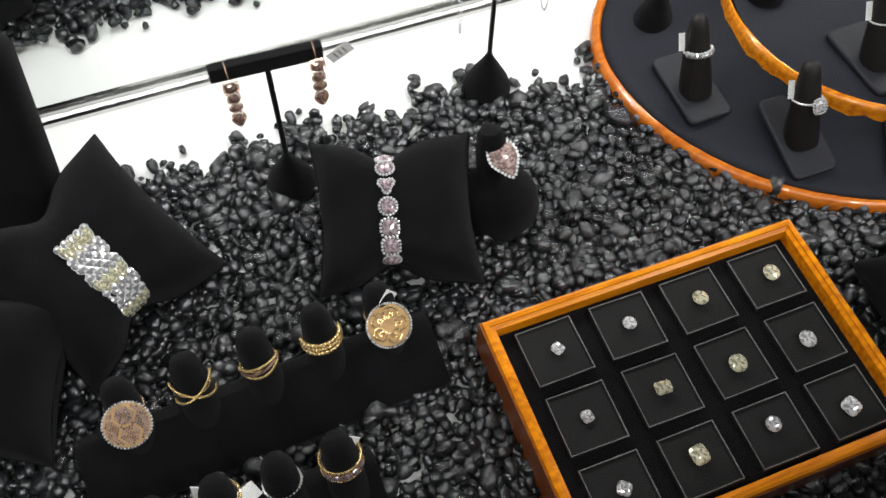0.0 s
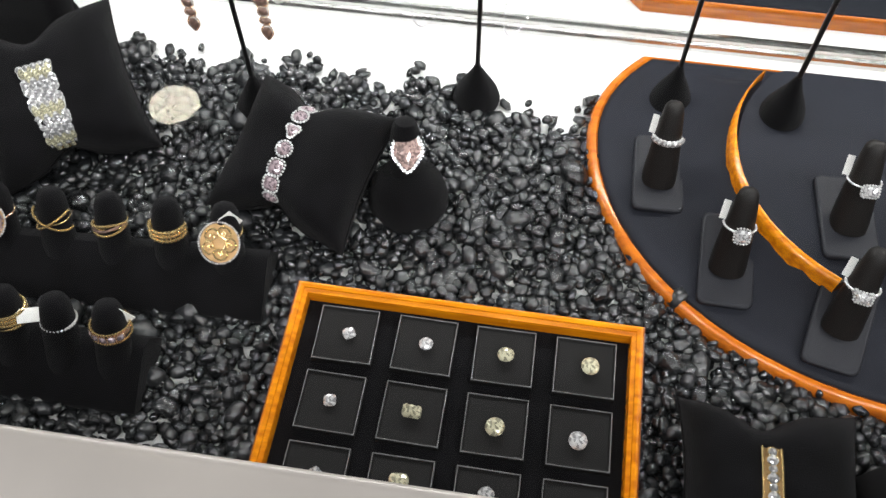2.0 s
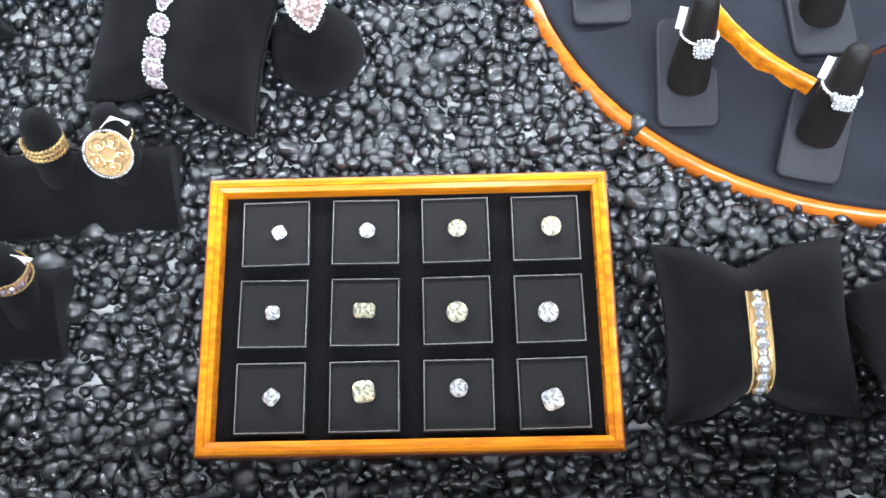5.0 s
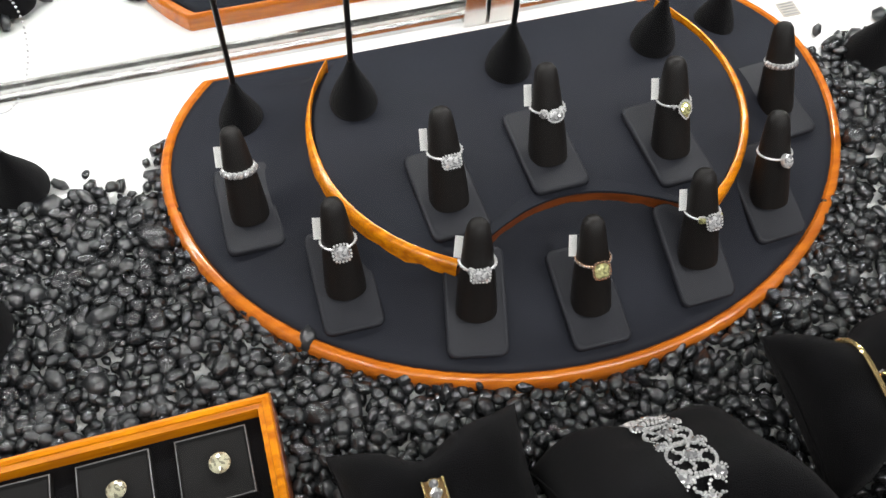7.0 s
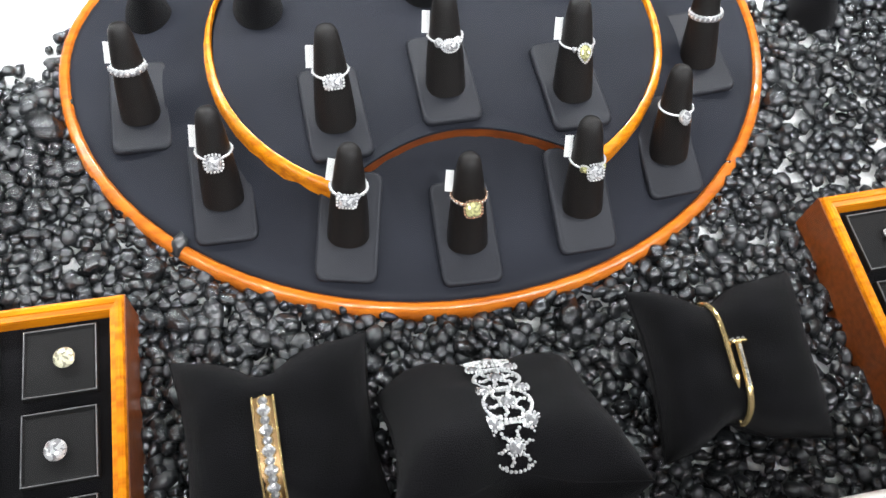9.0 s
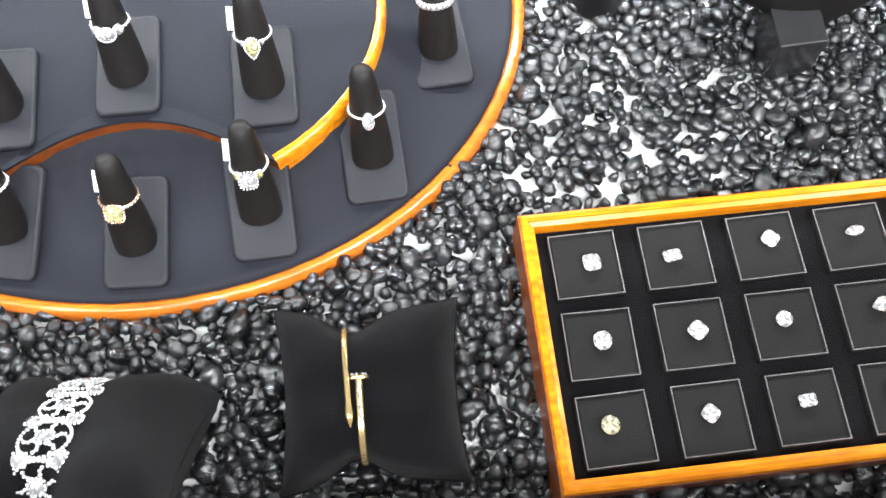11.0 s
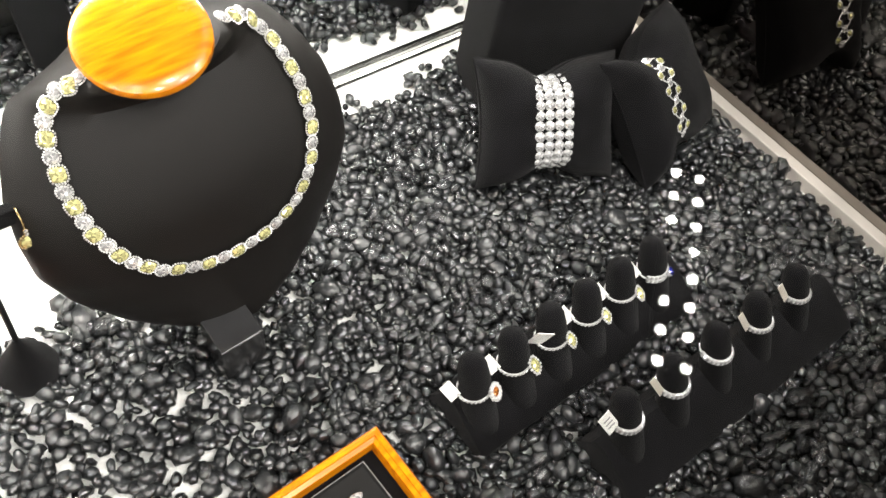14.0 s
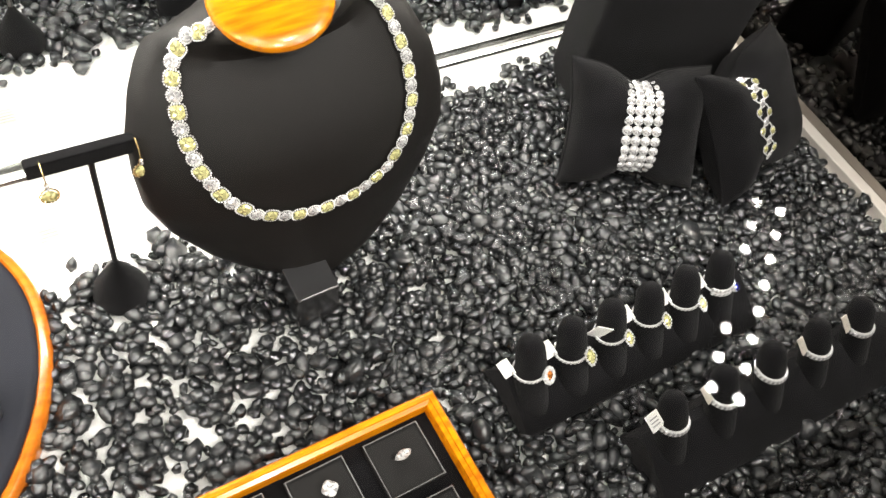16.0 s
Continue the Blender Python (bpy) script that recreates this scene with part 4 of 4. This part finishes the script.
TAGB = pose(-0.0105, 0.005, -0.002, -42, -25, -20) @ Matrix.Scale(0.85, 4)
TAGC = pose(0.010, 0.004, 0.002, 8, -35, 25)
TILTED = front(0.0128, 0) @ pose(0, 0.002, 0.001, -34, 0, 0)
S1 = pose(-0.288, 0.036, -0.003, 0, 0, 2.3)
ring_strip(S1, 0.224, "long black velvet strip holding cocktail rings", 5, 0.0400, 0.036, fy=0.008)
t = strip_ring(S1, 0.0360, dict(metal="rose"), "round rose gold and pink pave swirl ring", tag=False, fy=0.008)
part("beaded_edge", beads([(0.0125 * math.cos(2 * math.pi * k / 44), 0.0125 * math.sin(2 * math.pi * k / 44), 0) for k in range(44)], 0.00085), DIAMOND, t, m=TILTED)


def swirl_side(x, y, r):
    """Which half of a disc of two swirling drops a point lies in, and how far from the seam."""
    d1, d2 = math.hypot(x, y - r / 2), math.hypot(x, y + r / 2)
    if d1 < r / 2:
        return 1, r / 2 - d1
    if d2 < r / 2:
        return -1, r / 2 - d2
    return (1 if x > 0 else -1), min(d1, d2) - r / 2 if abs(x) > 0.0004 else 0.0


for half, mat in ((1, PINKD), (-1, BLUSH)):
    pts = []
    for j in range(-8, 9):
        for i in range(-8, 9):
            x, y = (i + 0.5 * (j % 2)) * 0.00150, j * 0.00130
            h, gap = swirl_side(x, y, 0.0112)
            if math.hypot(x, y) < 0.0110 and h == half and gap > 0.0007:
                pts.append((x, y, 0.0001))
    part("pave_drop", beads(pts, 0.00074), mat, t, "pave of tiny pink stones", m=TILTED)
part("backing", lathe([(0, -0.0012), (0.0122, -0.0012), (0.0124, -0.0004), (0, -0.0002)], 32), GOLDDARK, t, m=TILTED)
t = strip_ring(S1, 0.0760, dict(metal="gold", tube=0.0004), "thin gold crossover ring with pave diamonds", tag=False, fy=0.008)
for s in (-1, 1):
    part("cross_band", beads([(0.0112 * math.sin(a), -0.0112 * math.cos(a), s * 0.0065 * math.sin(a * 1.05)) for a in [-1.5 + 3.0 * k / 29 for k in range(30)]], 0.00095), GOLD, t)
t = strip_ring(S1, 0.1160, dict(metal="gold", tube=0.0006), "woven gold ring with champagne diamonds", tag=False, fy=0.008)
for s in (-1, 0, 1):
    part("strand", beads([(0.0110 * math.sin(a), -0.0110 * math.cos(a), s * 0.0022 + 0.0020 * math.sin(a * 1.6 + s)) for a in [-1.4 + 2.8 * k / 25 for k in range(26)]], 0.00105), GOLD if s else CHAMPAGNE, t)
t = strip_ring(S1, 0.1560, dict(metal="gold", tube=0.0007), "broad gold ring of three rows of champagne stones", tag=False, fy=0.008)
for lvl in (-0.0032, 0, 0.0032):
    part("bead_row", beads([(0.0112 * math.sin(a), -0.0112 * math.cos(a), lvl) for a in [-1.5 + 3.0 * k / 14 for k in range(15)]], 0.0015), GOLD, t)
t = strip_ring(S1, 0.1960, dict(metal="gold"), "round gold filigree disc ring with beaded edge", tag_m=pose(0.008, 0.0, 0.006, 8, -35, 25), fy=0.008)
part("beaded_edge", beads([(0.0128 * math.cos(2 * math.pi * k / 52), 0.0128 * math.sin(2 * math.pi * k / 52), 0) for k in range(52)], 0.0008), DIAMOND, t, m=TILTED)
part("disc", lathe([(0, -0.0006), (0.0120, -0.0006), (0.0122, 0.0), (0, 0.0)], 32), GOLDDARK, t, m=TILTED @ pose(0, 0, -0.0008))
bm = bmesh.new()
for k in range(5):
    a0 = 2 * math.pi * k / 5 + 0.5
    for c, sgn in ((0.0064, 1), (0.0066, -1)):
        cx, cy = c * math.cos(a0 + 0.5 * sgn), c * math.sin(a0 + 0.5 * sgn)
        tube([(cx + (0.0008 + 0.00028 * i) * math.cos(a0 + sgn * i * 0.6), cy + (0.0008 + 0.00028 * i) * math.sin(a0 + sgn * i * 0.6), 0) for i in range(14)], 0.0006, 6, bm=bm)
part("filigree", bm, GOLD, t, smooth=True, m=TILTED)
S2 = pose(-0.420, -0.032, -0.003, 0, 0, 0)
ring_strip(S2, 0.294, "black velvet strip holding gold band rings", 7, 0.0345, 0.0680, fy=0.002)
t = strip_ring(S2, 0.1715, dict(metal="rose"), "rose gold clover ring edged with diamonds", tag=False)
for k in range(3):
    a0 = math.pi / 2 + 2 * math.pi * k / 3
    part("petal", beads([(0.0052 * math.cos(a0) + 0.0042 * math.cos(q), 0.0052 * math.sin(a0) + 0.0042 * math.sin(q), 0) for q in [2 * math.pi * i / 18 for i in range(18)]], 0.0008), DIAMOND, t, m=TILTED)
t = strip_ring(S2, 0.2060, dict(metal="gold", tube=0.0006), "stack of three brushed gold bands", tag_m=pose(-0.008, 0.004, 0.004, 8, 10, -20))
for lvl in (-0.0042, -0.0014, 0.0014, 0.0042):
    part("band", shared("stack_band", lambda: band_bm(0.0106, 0.0012), GOLD, True), GOLD, t, m=pose(0, 0, lvl))
t = strip_ring(S2, 0.2405, dict(row=(15, 0.0008, 160, DIAMOND), wide=1.8), "white gold band with channel-set diamonds", tag_m=pose(-0.013, 0.002, 0.0, 70, 30, -60))
t = strip_ring(S2, 0.2750, dict(metal="rose", tube=0.0009, wide=3.0), "rose gold floral band with beaded edges", tag_m=TAGC)
for lvl in (-0.0036, 0.0036):
    part("beaded_edge", beads([(0.0112 * math.cos(2 * math.pi * k / 44), 0.0112 * math.sin(2 * math.pi * k / 44), lvl) for k in range(44)], 0.0009), GOLD, t)
for ang in (-50, -25, 0, 25, 50):
    set_stone(t, front(0.0116, ang), "cushion", 0.0021, PINKD, ROSE, 0.0006, name="flower")
for x in (0.0680, 0.1025, 0.1370):
    strip_ring(S2, x, dict(metal="gold", row=(11, 0.0010, 150, DIAMOND)), "gold band with a row of diamonds", tag=False)

S3 = pose(0.8875, 0.0205, -0.003, 0, 0, 0.6)
ring_strip(S3, 0.214, "black velvet strip holding yellow diamond rings", 6, 0.0340, 0.0145, fy=-0.004)
YR = dict(stone=("cushion", 0.0036, YELLOWD, 0.0010), row=(18, 0.0010, 230, DIAMOND), gap=0, ang=24, tip=-42)
for k, kind in enumerate((dict(YR, stone=("oval", 0.0034, ORANGED, 0.0019)), dict(YR, stone=("cushion", 0.0040, YELLOWD, 0.0011)), YR, YR, YR, dict(row=(11, 0.0013, 150, DIAMOND), levels=(-0.0018, 0.0018), stone=("round", 0.0030, SAPPHIRE, 0.0), ang=26, tip=-35))):
    strip_ring(S3, 0.0145 + 0.0340 * k, kind, ("orange diamond ring with a white halo", "yellow cushion diamond halo ring", "yellow diamond ring with a thin pave band", "yellow diamond ring with a thin pave band", "yellow diamond ring with a thin pave band", "sapphire ring with a double diamond row")[k], tag_m=TAGB if k != 2 else pose(-0.011, 0.005, 0.001, 20, 20, -40) @ Matrix.Scale(1.25, 4), roll=14, lift=0.0245, tilt=13, fy=-0.004)
S4 = pose(0.948, -0.0605, -0.003, 0, 0, 0)
ring_strip(S4, 0.245, "wide black velvet strip holding diamond eternity bands", 5, 0.0449, 0.0195, 0.054)
for k in range(5):
    strip_ring(S4, 0.0195 + 0.0449 * k, dict(row=(16, 0.0020, 215, DIAMOND), tag_w=0.0045 if k else 0.009, tag_h=0.017), "white gold half-eternity band of round diamonds", tag=k != 2, tag_m=pose(-0.0112, -0.001, 0.0, -24, -26, 0), roll=4, tilt=20)


# ---------- earring stands ----------
def earring_stand(m, height, bar, label, bell=1.0):
    t = thing("earring_stand", m, label, "earring stand", "earring stands")
    part("foot", lathe([(0.0185 * bell, 0), (0.0190 * bell, 0.003), (0.0170 * bell, 0.010), (0.0120 * bell, 0.020), (0.0070 * bell, 0.029), (0.0035, 0.036), (0.0022, 0.040), (0, 0.041)], 28), VELVET, t, "black velvet bell foot", True)
    part("pole", tube([(0, 0, 0.036), (0, 0, height * 0.6), (0, 0, height)], 0.0019, 10), BLACKPLASTIC, t, "slim black pole", True)
    part("bar", box(-bar / 2, bar / 2, -0.0035, 0.0035, height - 0.004, height + 0.007, 0.001), VELVET, t, "black velvet crossbar")
    return t


def drop_earring(p, label, stones, metal, rz=0):
    t = thing("earring", pose(*p, 0, 0, rz), label, "earring", "earrings on stands")
    part("hook", tube([(0, 0.003, 0.004), (0, 0, 0.006), (0, -0.005, 0.003), (0, -0.006, -0.003)], 0.0005, 6), metal, t)
    z = -0.004
    for shape, r, mat, halo in stones:
        set_stone(t, facing((0, -0.0065, z - r), (0, -1, 0.15), (0, 0, 1)), shape, r, mat, metal, halo, name="drop")
        z -= 2 * r + 2 * halo + 0.0004
    return t


def hoop(p, r, label, rz=0):
    t = thing("earring", pose(*p, 0, 0, rz), label, "earring", "earrings on stands")
    part("hoop", beads([(r * math.sin(2 * math.pi * k / 60) * 0.35, -0.004 + r * math.sin(2 * math.pi * k / 60) * 0.9, -r + r * math.cos(2 * math.pi * k / 60)) for k in range(60)], 0.0009), SILVER, t)
    return t


earring_stand(pose(-0.114, 0.204, -0.004, 0, 0, -3), 0.130, 0.070, "black velvet T-bar with champagne drop earrings")
DROPS = [("cushion", 0.0039, CHAMPAGNE, 0.0009), ("cushion", 0.0033, CHAMPAGNE, 0.0008), ("oval", 0.0034, CHAMPAGNE, 0.0008), ("pear", 0.0045, CHAMPAGNE, 0.0009)]
t = drop_earring((-0.139, 0.197, 0.136), "champagne diamond drop earring in rose gold", DROPS, ROSE)
t = drop_earring((-0.086, 0.196, 0.136), "champagne diamond drop earring with a paper tag", DROPS, ROSE)
price_tag(t, pose(0.008, -0.006, -0.006, 10, 60, 10), 0.010, 0.016)
earring_stand(pose(0.055, 0.241, -0.004), 0.165, 0.090, "black velvet T-bar with diamond hoop earrings")
hoop((0.025, 0.237, 0.157), 0.034, "thin diamond hoop earring")
hoop((0.087, 0.237, 0.157), 0.034, "thin diamond hoop earring")
for x, y, z in ((0.207, 0.252, 0.006), (0.281, 0.220, None), (0.391, 0.225, None), (0.498, 0.222, None), (0.573, 0.257, 0.006)):
    z = tier_height(x, y) if z is None else z
    earring_stand(pose(x, y, z, 0, 0, random.uniform(-6, 6)), 0.185, 0.080, "black velvet T-bar earring stand on the tray", 0.84)
    for s in (-1, 1):
        t = drop_earring((x + 0.030 * s, y - 0.004, z + 0.178), "small white diamond drop earring", [("round", 0.0030, DIAMOND, 0.0007)], SILVER)
    price_tag(t, pose(0.004, 0, -0.022, 0, 8, 20))
earring_stand(pose(0.686, 0.206, -0.004, 0, 0, 0), 0.146, 0.068, "black velvet T-bar with yellow diamond drop earrings")
for p in ((0.711, 0.202, 0.144), (0.660, 0.202, 0.144)):
    drop_earring(p, "yellow diamond drop earring in white gold", [("round", 0.0012, DIAMOND, 0.0), ("round", 0.0012, DIAMOND, 0.0), ("round", 0.0042, YELLOWD, 0.0009)], GOLD)
price = thing("price_label", pose(0.655, 0.273, -0.0098), "small square paper label on the white deck", "label")
part("paper", box(-0.008, 0.008, -0.008, 0.008, 0.0, 0.0003), STRIP, price)
bars = bmesh.new()
for k in range(5):
    bmesh.ops.create_cube(bars, size=1, matrix=Matrix.Translation((0, -0.006 + 0.003 * k, 0.0005)) @ Matrix.Diagonal((0.013, 0.0014, 0.0002, 1)))
part("print", bars, INK, price)


# ---------- necklace bust ----------
BUST = pose(0.818, 0.153, 0.0, 3, -5, 0)
HALF = [(0.026, 0.024), (0.028, 0.040), (0.036, 0.057), (0.052, 0.076), (0.080, 0.093), (0.105, 0.101), (0.130, 0.101), (0.152, 0.097), (0.170, 0.088), (0.184, 0.077), (0.195, 0.064), (0.203, 0.051), (0.208, 0.043), (0.211, 0.037), (0.213, 0.035)]


def half_width(z):
    for (za, wa), (zb, wb) in zip(HALF, HALF[1:]):
        if z <= zb:
            s = max(0, (z - za) / (zb - za))
            return wa + (wb - wa) * s
    return HALF[-1][1]


def bust_point(z, u, out=0.0):
    """Front of the bust at height z, u from -1 to 1 across."""
    w = half_width(z)
    neck = min(1.0, max(0.0, (z - 0.190) / 0.020))
    lean = (z - 0.026) * 0.13 + 5.0 * max(0.0, z - 0.105) ** 2 * (1 - 0.75 * neck)
    x = w * math.sin(u * math.pi / 2)
    depth = (0.040 * (1 - neck) + 0.036 * neck) * (0.45 + 0.55 * min(1, w / 0.08))
    y = lean + depth * (1 - math.cos(u * math.pi / 2)) + 0.006 * neck
    p = Vector((x, y, z))
    if out:
        d = Vector((math.sin(u * math.pi / 2) * 0.8, -math.cos(u * math.pi / 2), 0.45)).normalized()
        p += d * out
    return p


bust = thing("necklace_bust", BUST, "charcoal leatherette necklace bust with an amber wood neck cap", "necklace bust")
bm = bmesh.new()
levels = []
zs = [HALF[0][0] + (HALF[-1][0] - HALF[0][0]) * k / 40 for k in range(41)]
for z in zs:
    fr = [bust_point(z, -1 + 2 * k / 28) for k in range(29)]
    ends = fr[0], fr[-1]
    neck = min(1.0, max(0.0, (z - 0.190) / 0.020))
    back = []
    for k in range(1, 14):
        s = k / 14
        p = ends[1].lerp(ends[0], s)
        p.y += (0.012 + 0.030 * neck) * math.sin(math.pi * s)
        back.append(p)
    levels.append([bm.verts.new(p) for p in fr + back])
for a, b in zip(levels, levels[1:]):
    n = len(a)
    for k in range(n):
        bm.faces.new((a[k], a[(k + 1) % n], b[(k + 1) % n], b[k]))
bm.faces.new(levels[0][::-1])
bm.faces.new(levels[-1])
part("body", bm, BUSTSKIN, bust, smooth=True)
cap = part("neck_cap", lathe([(0, 0), (0.0395, 0), (0.0425, 0.0015), (0.0435, 0.004), (0.0425, 0.0068), (0.039, 0.0085), (0.030, 0.0092), (0, 0.0095)], 48), AMBER, bust, "glossy amber oval wood cap", True, m=pose(-0.004, 0.072, 0.2140, 12, 0, 0) @ Matrix.Diagonal((0.80, 0.78, 1, 1)))
part("foot", box(-0.033, -0.003, -0.020, 0.012, -0.008, 0.040, 0.001), ACRYLIC, bust, "dark acrylic foot")
part("strut", box(-0.02, 0.02, 0.052, 0.060, -0.010, 0.150, 0.001), VELVET, bust)

necklace = thing("necklace", BUST, "necklace of alternating yellow and white diamonds", "necklace")
DRAPE = [(0, 0.098), (0.022, 0.100), (0.043, 0.109), (0.058, 0.124), (0.067, 0.144), (0.069, 0.164), (0.065, 0.181), (0.0575, 0.194), (0.0492, 0.2035), (0.0400, 0.2095), (0.018, 0.2125), (0, 0.213)]


def drape_place(x, z):
    """Where the necklace lies at (x, z): on the chest, or behind the neck."""
    if z > 0.2096:
        back = min(1, (0.036 - abs(x)) / 0.03)
        return Vector((x * 0.9, 0.074 + 0.030 * back, 0.2065)), Vector((x * 0.6, 0.06, 0.03))
    w = half_width(z)
    u = math.asin(max(-1, min(1, x / w))) / (math.pi / 2)
    du = bust_point(z, min(1, u + 0.02)) - bust_point(z, max(-1, u - 0.02))
    dz = bust_point(z + 0.002, u) - bust_point(z - 0.002, u)
    n = du.cross(dz).normalized()
    if n.y > 0:
        n = -n
    return bust_point(z, u) + n * 0.0026, n


half = [Vector(p) for p in DRAPE]
fine = []
for a, b in zip(half, half[1:]):
    fine += [a.lerp(b, k / 12) for k in range(12)]
loop = [drape_place(p.x, p.y) for p in fine + [half[-1]]] + [drape_place(-p.x, p.y) for p in fine[:0:-1]]
lengths = [(b[0] - a[0]).length for a, b in zip(loop, loop[1:] + loop[:1])]
COUNT = 2 * round(sum(lengths) / 0.0092 / 2)
step, want, run = sum(lengths) / COUNT, 0.0, 0.0
k = 0
for (a, na), (b, nb), d in zip(loop, loop[1:] + loop[:1], lengths):
    while want <= run + d and k < COUNT:
        s = (want - run) / d if d else 0
        yellow = k % 2 == 0
        set_stone(necklace, facing(a.lerp(b, s), na.lerp(nb, s), b - a), "cushion" if yellow else "round", 0.0041 if yellow else 0.0037, YELLOWD if yellow else DIAMOND, SILVER, 0.0007, name="link")
        k += 1
        want += step
    run += d


# ---------- pebbles ----------
def pebble_templates(sub, count, seed):
    rng = random.Random(seed)
    out = []
    for _ in range(count):
        bm = bmesh.new()
        bmesh.ops.create_icosphere(bm, subdivisions=sub, radius=1)
        off = Vector((rng.uniform(0, 50), rng.uniform(0, 50), rng.uniform(0, 50)))
        for v in bm.verts:
            v.co *= 1 + 0.30 * noise.noise(v.co * 0.9 + off) + 0.22 * noise.noise(v.co * 2.4 + off)
        bm.verts.index_update()
        out.append((np.array([v.co[:] for v in bm.verts]), np.array([[v.index for v in f.verts] for f in bm.faces])))
        bm.free()
    return out


def back_line(x):
    base = 0.250 if x < 0.05 else (0.232 if x < 0.3 else (0.226 if x < 0.84 else 0.226 + min(1, (x - 0.84) / 0.14) * 0.070))
    return base + 0.008 * math.sin(x * 47) + 0.007 * math.sin(x * 131 + 1) + 0.006 * math.sin(x * 313 + 2)


def blocked(x, y, grow):
    for x0, x1, y0, y1 in ((-0.037, 0.189, -0.1185, 0.0365), (0.6085, 0.8345, -0.117, 0.038)):
        if x0 + grow < x < x1 - grow and y0 + grow < y < y1 - grow:
            return True
    ry = 0.208 if y < TC[1] else 0.158
    return ((x - TC[0]) / (0.2455 - grow)) ** 2 + ((y - TC[1]) / (ry - grow)) ** 2 < 1


def thinness(x, y):
    """How bare the deck is: thin between the trays, full elsewhere."""
    a = 0.8 * math.exp(-((x - 0.68) / 0.15) ** 2 - ((y - 0.08) / 0.14) ** 2)
    return max(a, 0.8 * math.exp(-((x - 0.545) / 0.05) ** 2 - ((y - 0.01) / 0.03) ** 2))


def scatter(name, step, z0, zr, size, keep, templates, seed, grow):
    rng = np.random.default_rng(seed)
    V, F, base = [], [], 0
    rows = int(0.56 / (step * 0.866))
    for j in range(rows):
        for i in range(int(1.80 / step)):
            x = -0.46 + (i + 0.5 * (j % 2)) * step + rng.normal(0, step * 0.20)
            y = -0.242 + j * step * 0.866 + rng.normal(0, step * 0.20)
            r = rng.random(8)
            if x > 1.280 or y > back_line(x) + 0.010 * r[0] ** 3 * 2 or blocked(x, y, grow):
                continue
            if r[1] > keep(x, y):
                continue
            t, f = templates[int(r[2] * len(templates))]
            s = size * math.exp(rng.normal(0, 0.20)) * (1.5 if r[3] > 0.985 else 1.0)
            sc = np.array((1.2, 0.95, 0.75)) * s * (1 + 0.15 * rng.normal(0, 1, 3))
            q = Euler((rng.normal(0, 0.45), rng.normal(0, 0.45), r[4] * 6.28)).to_matrix()
            pts = (t * sc) @ np.array(q).T + np.array((x, y, z0 + zr * (r[5] - 0.5)))
            lift = max(0.0, -0.0098 - pts[:, 2].min())
            pts[:, 2] += lift
            V.append(pts)
            F.append(f + base)
            base += len(t)
    V, F = np.concatenate(V), np.concatenate(F)
    me = bpy.data.meshes.new(name)
    me.vertices.add(len(V))
    me.vertices.foreach_set("co", V.astype(np.float32).ravel())
    me.loops.add(F.size)
    me.loops.foreach_set("vertex_index", F.astype(np.int32).ravel())
    me.polygons.add(len(F))
    me.polygons.foreach_set("loop_start", np.arange(0, F.size, 3, dtype=np.int32))
    me.polygons.foreach_set("use_smooth", np.ones(len(F), dtype=bool))
    me.update()
    me.validate()
    me.materials.append(PEBBLE)
    return new(name, me)


low = scatter("pebbles", 0.0086, -0.0066, 0.002, 0.0049, lambda x, y: 1.0 - 0.24 * thinness(x, y), pebble_templates(1, 12, 3), 11, 0.010)
tagged(low, "lower layer of small glossy black pebbles on the deck", "pebbles", kind="stuff")
top = scatter("pebbles", 0.0082, -0.0014, 0.0046, 0.0042, lambda x, y: 0.93 - 0.69 * thinness(x, y) - 0.6 * max(0, min(1, (y - back_line(x) + 0.035) / 0.035)), pebble_templates(2, 16, 5), 12, 0.002)
tagged(top, "small glossy black pebbles covering the display deck", "pebbles", kind="stuff")
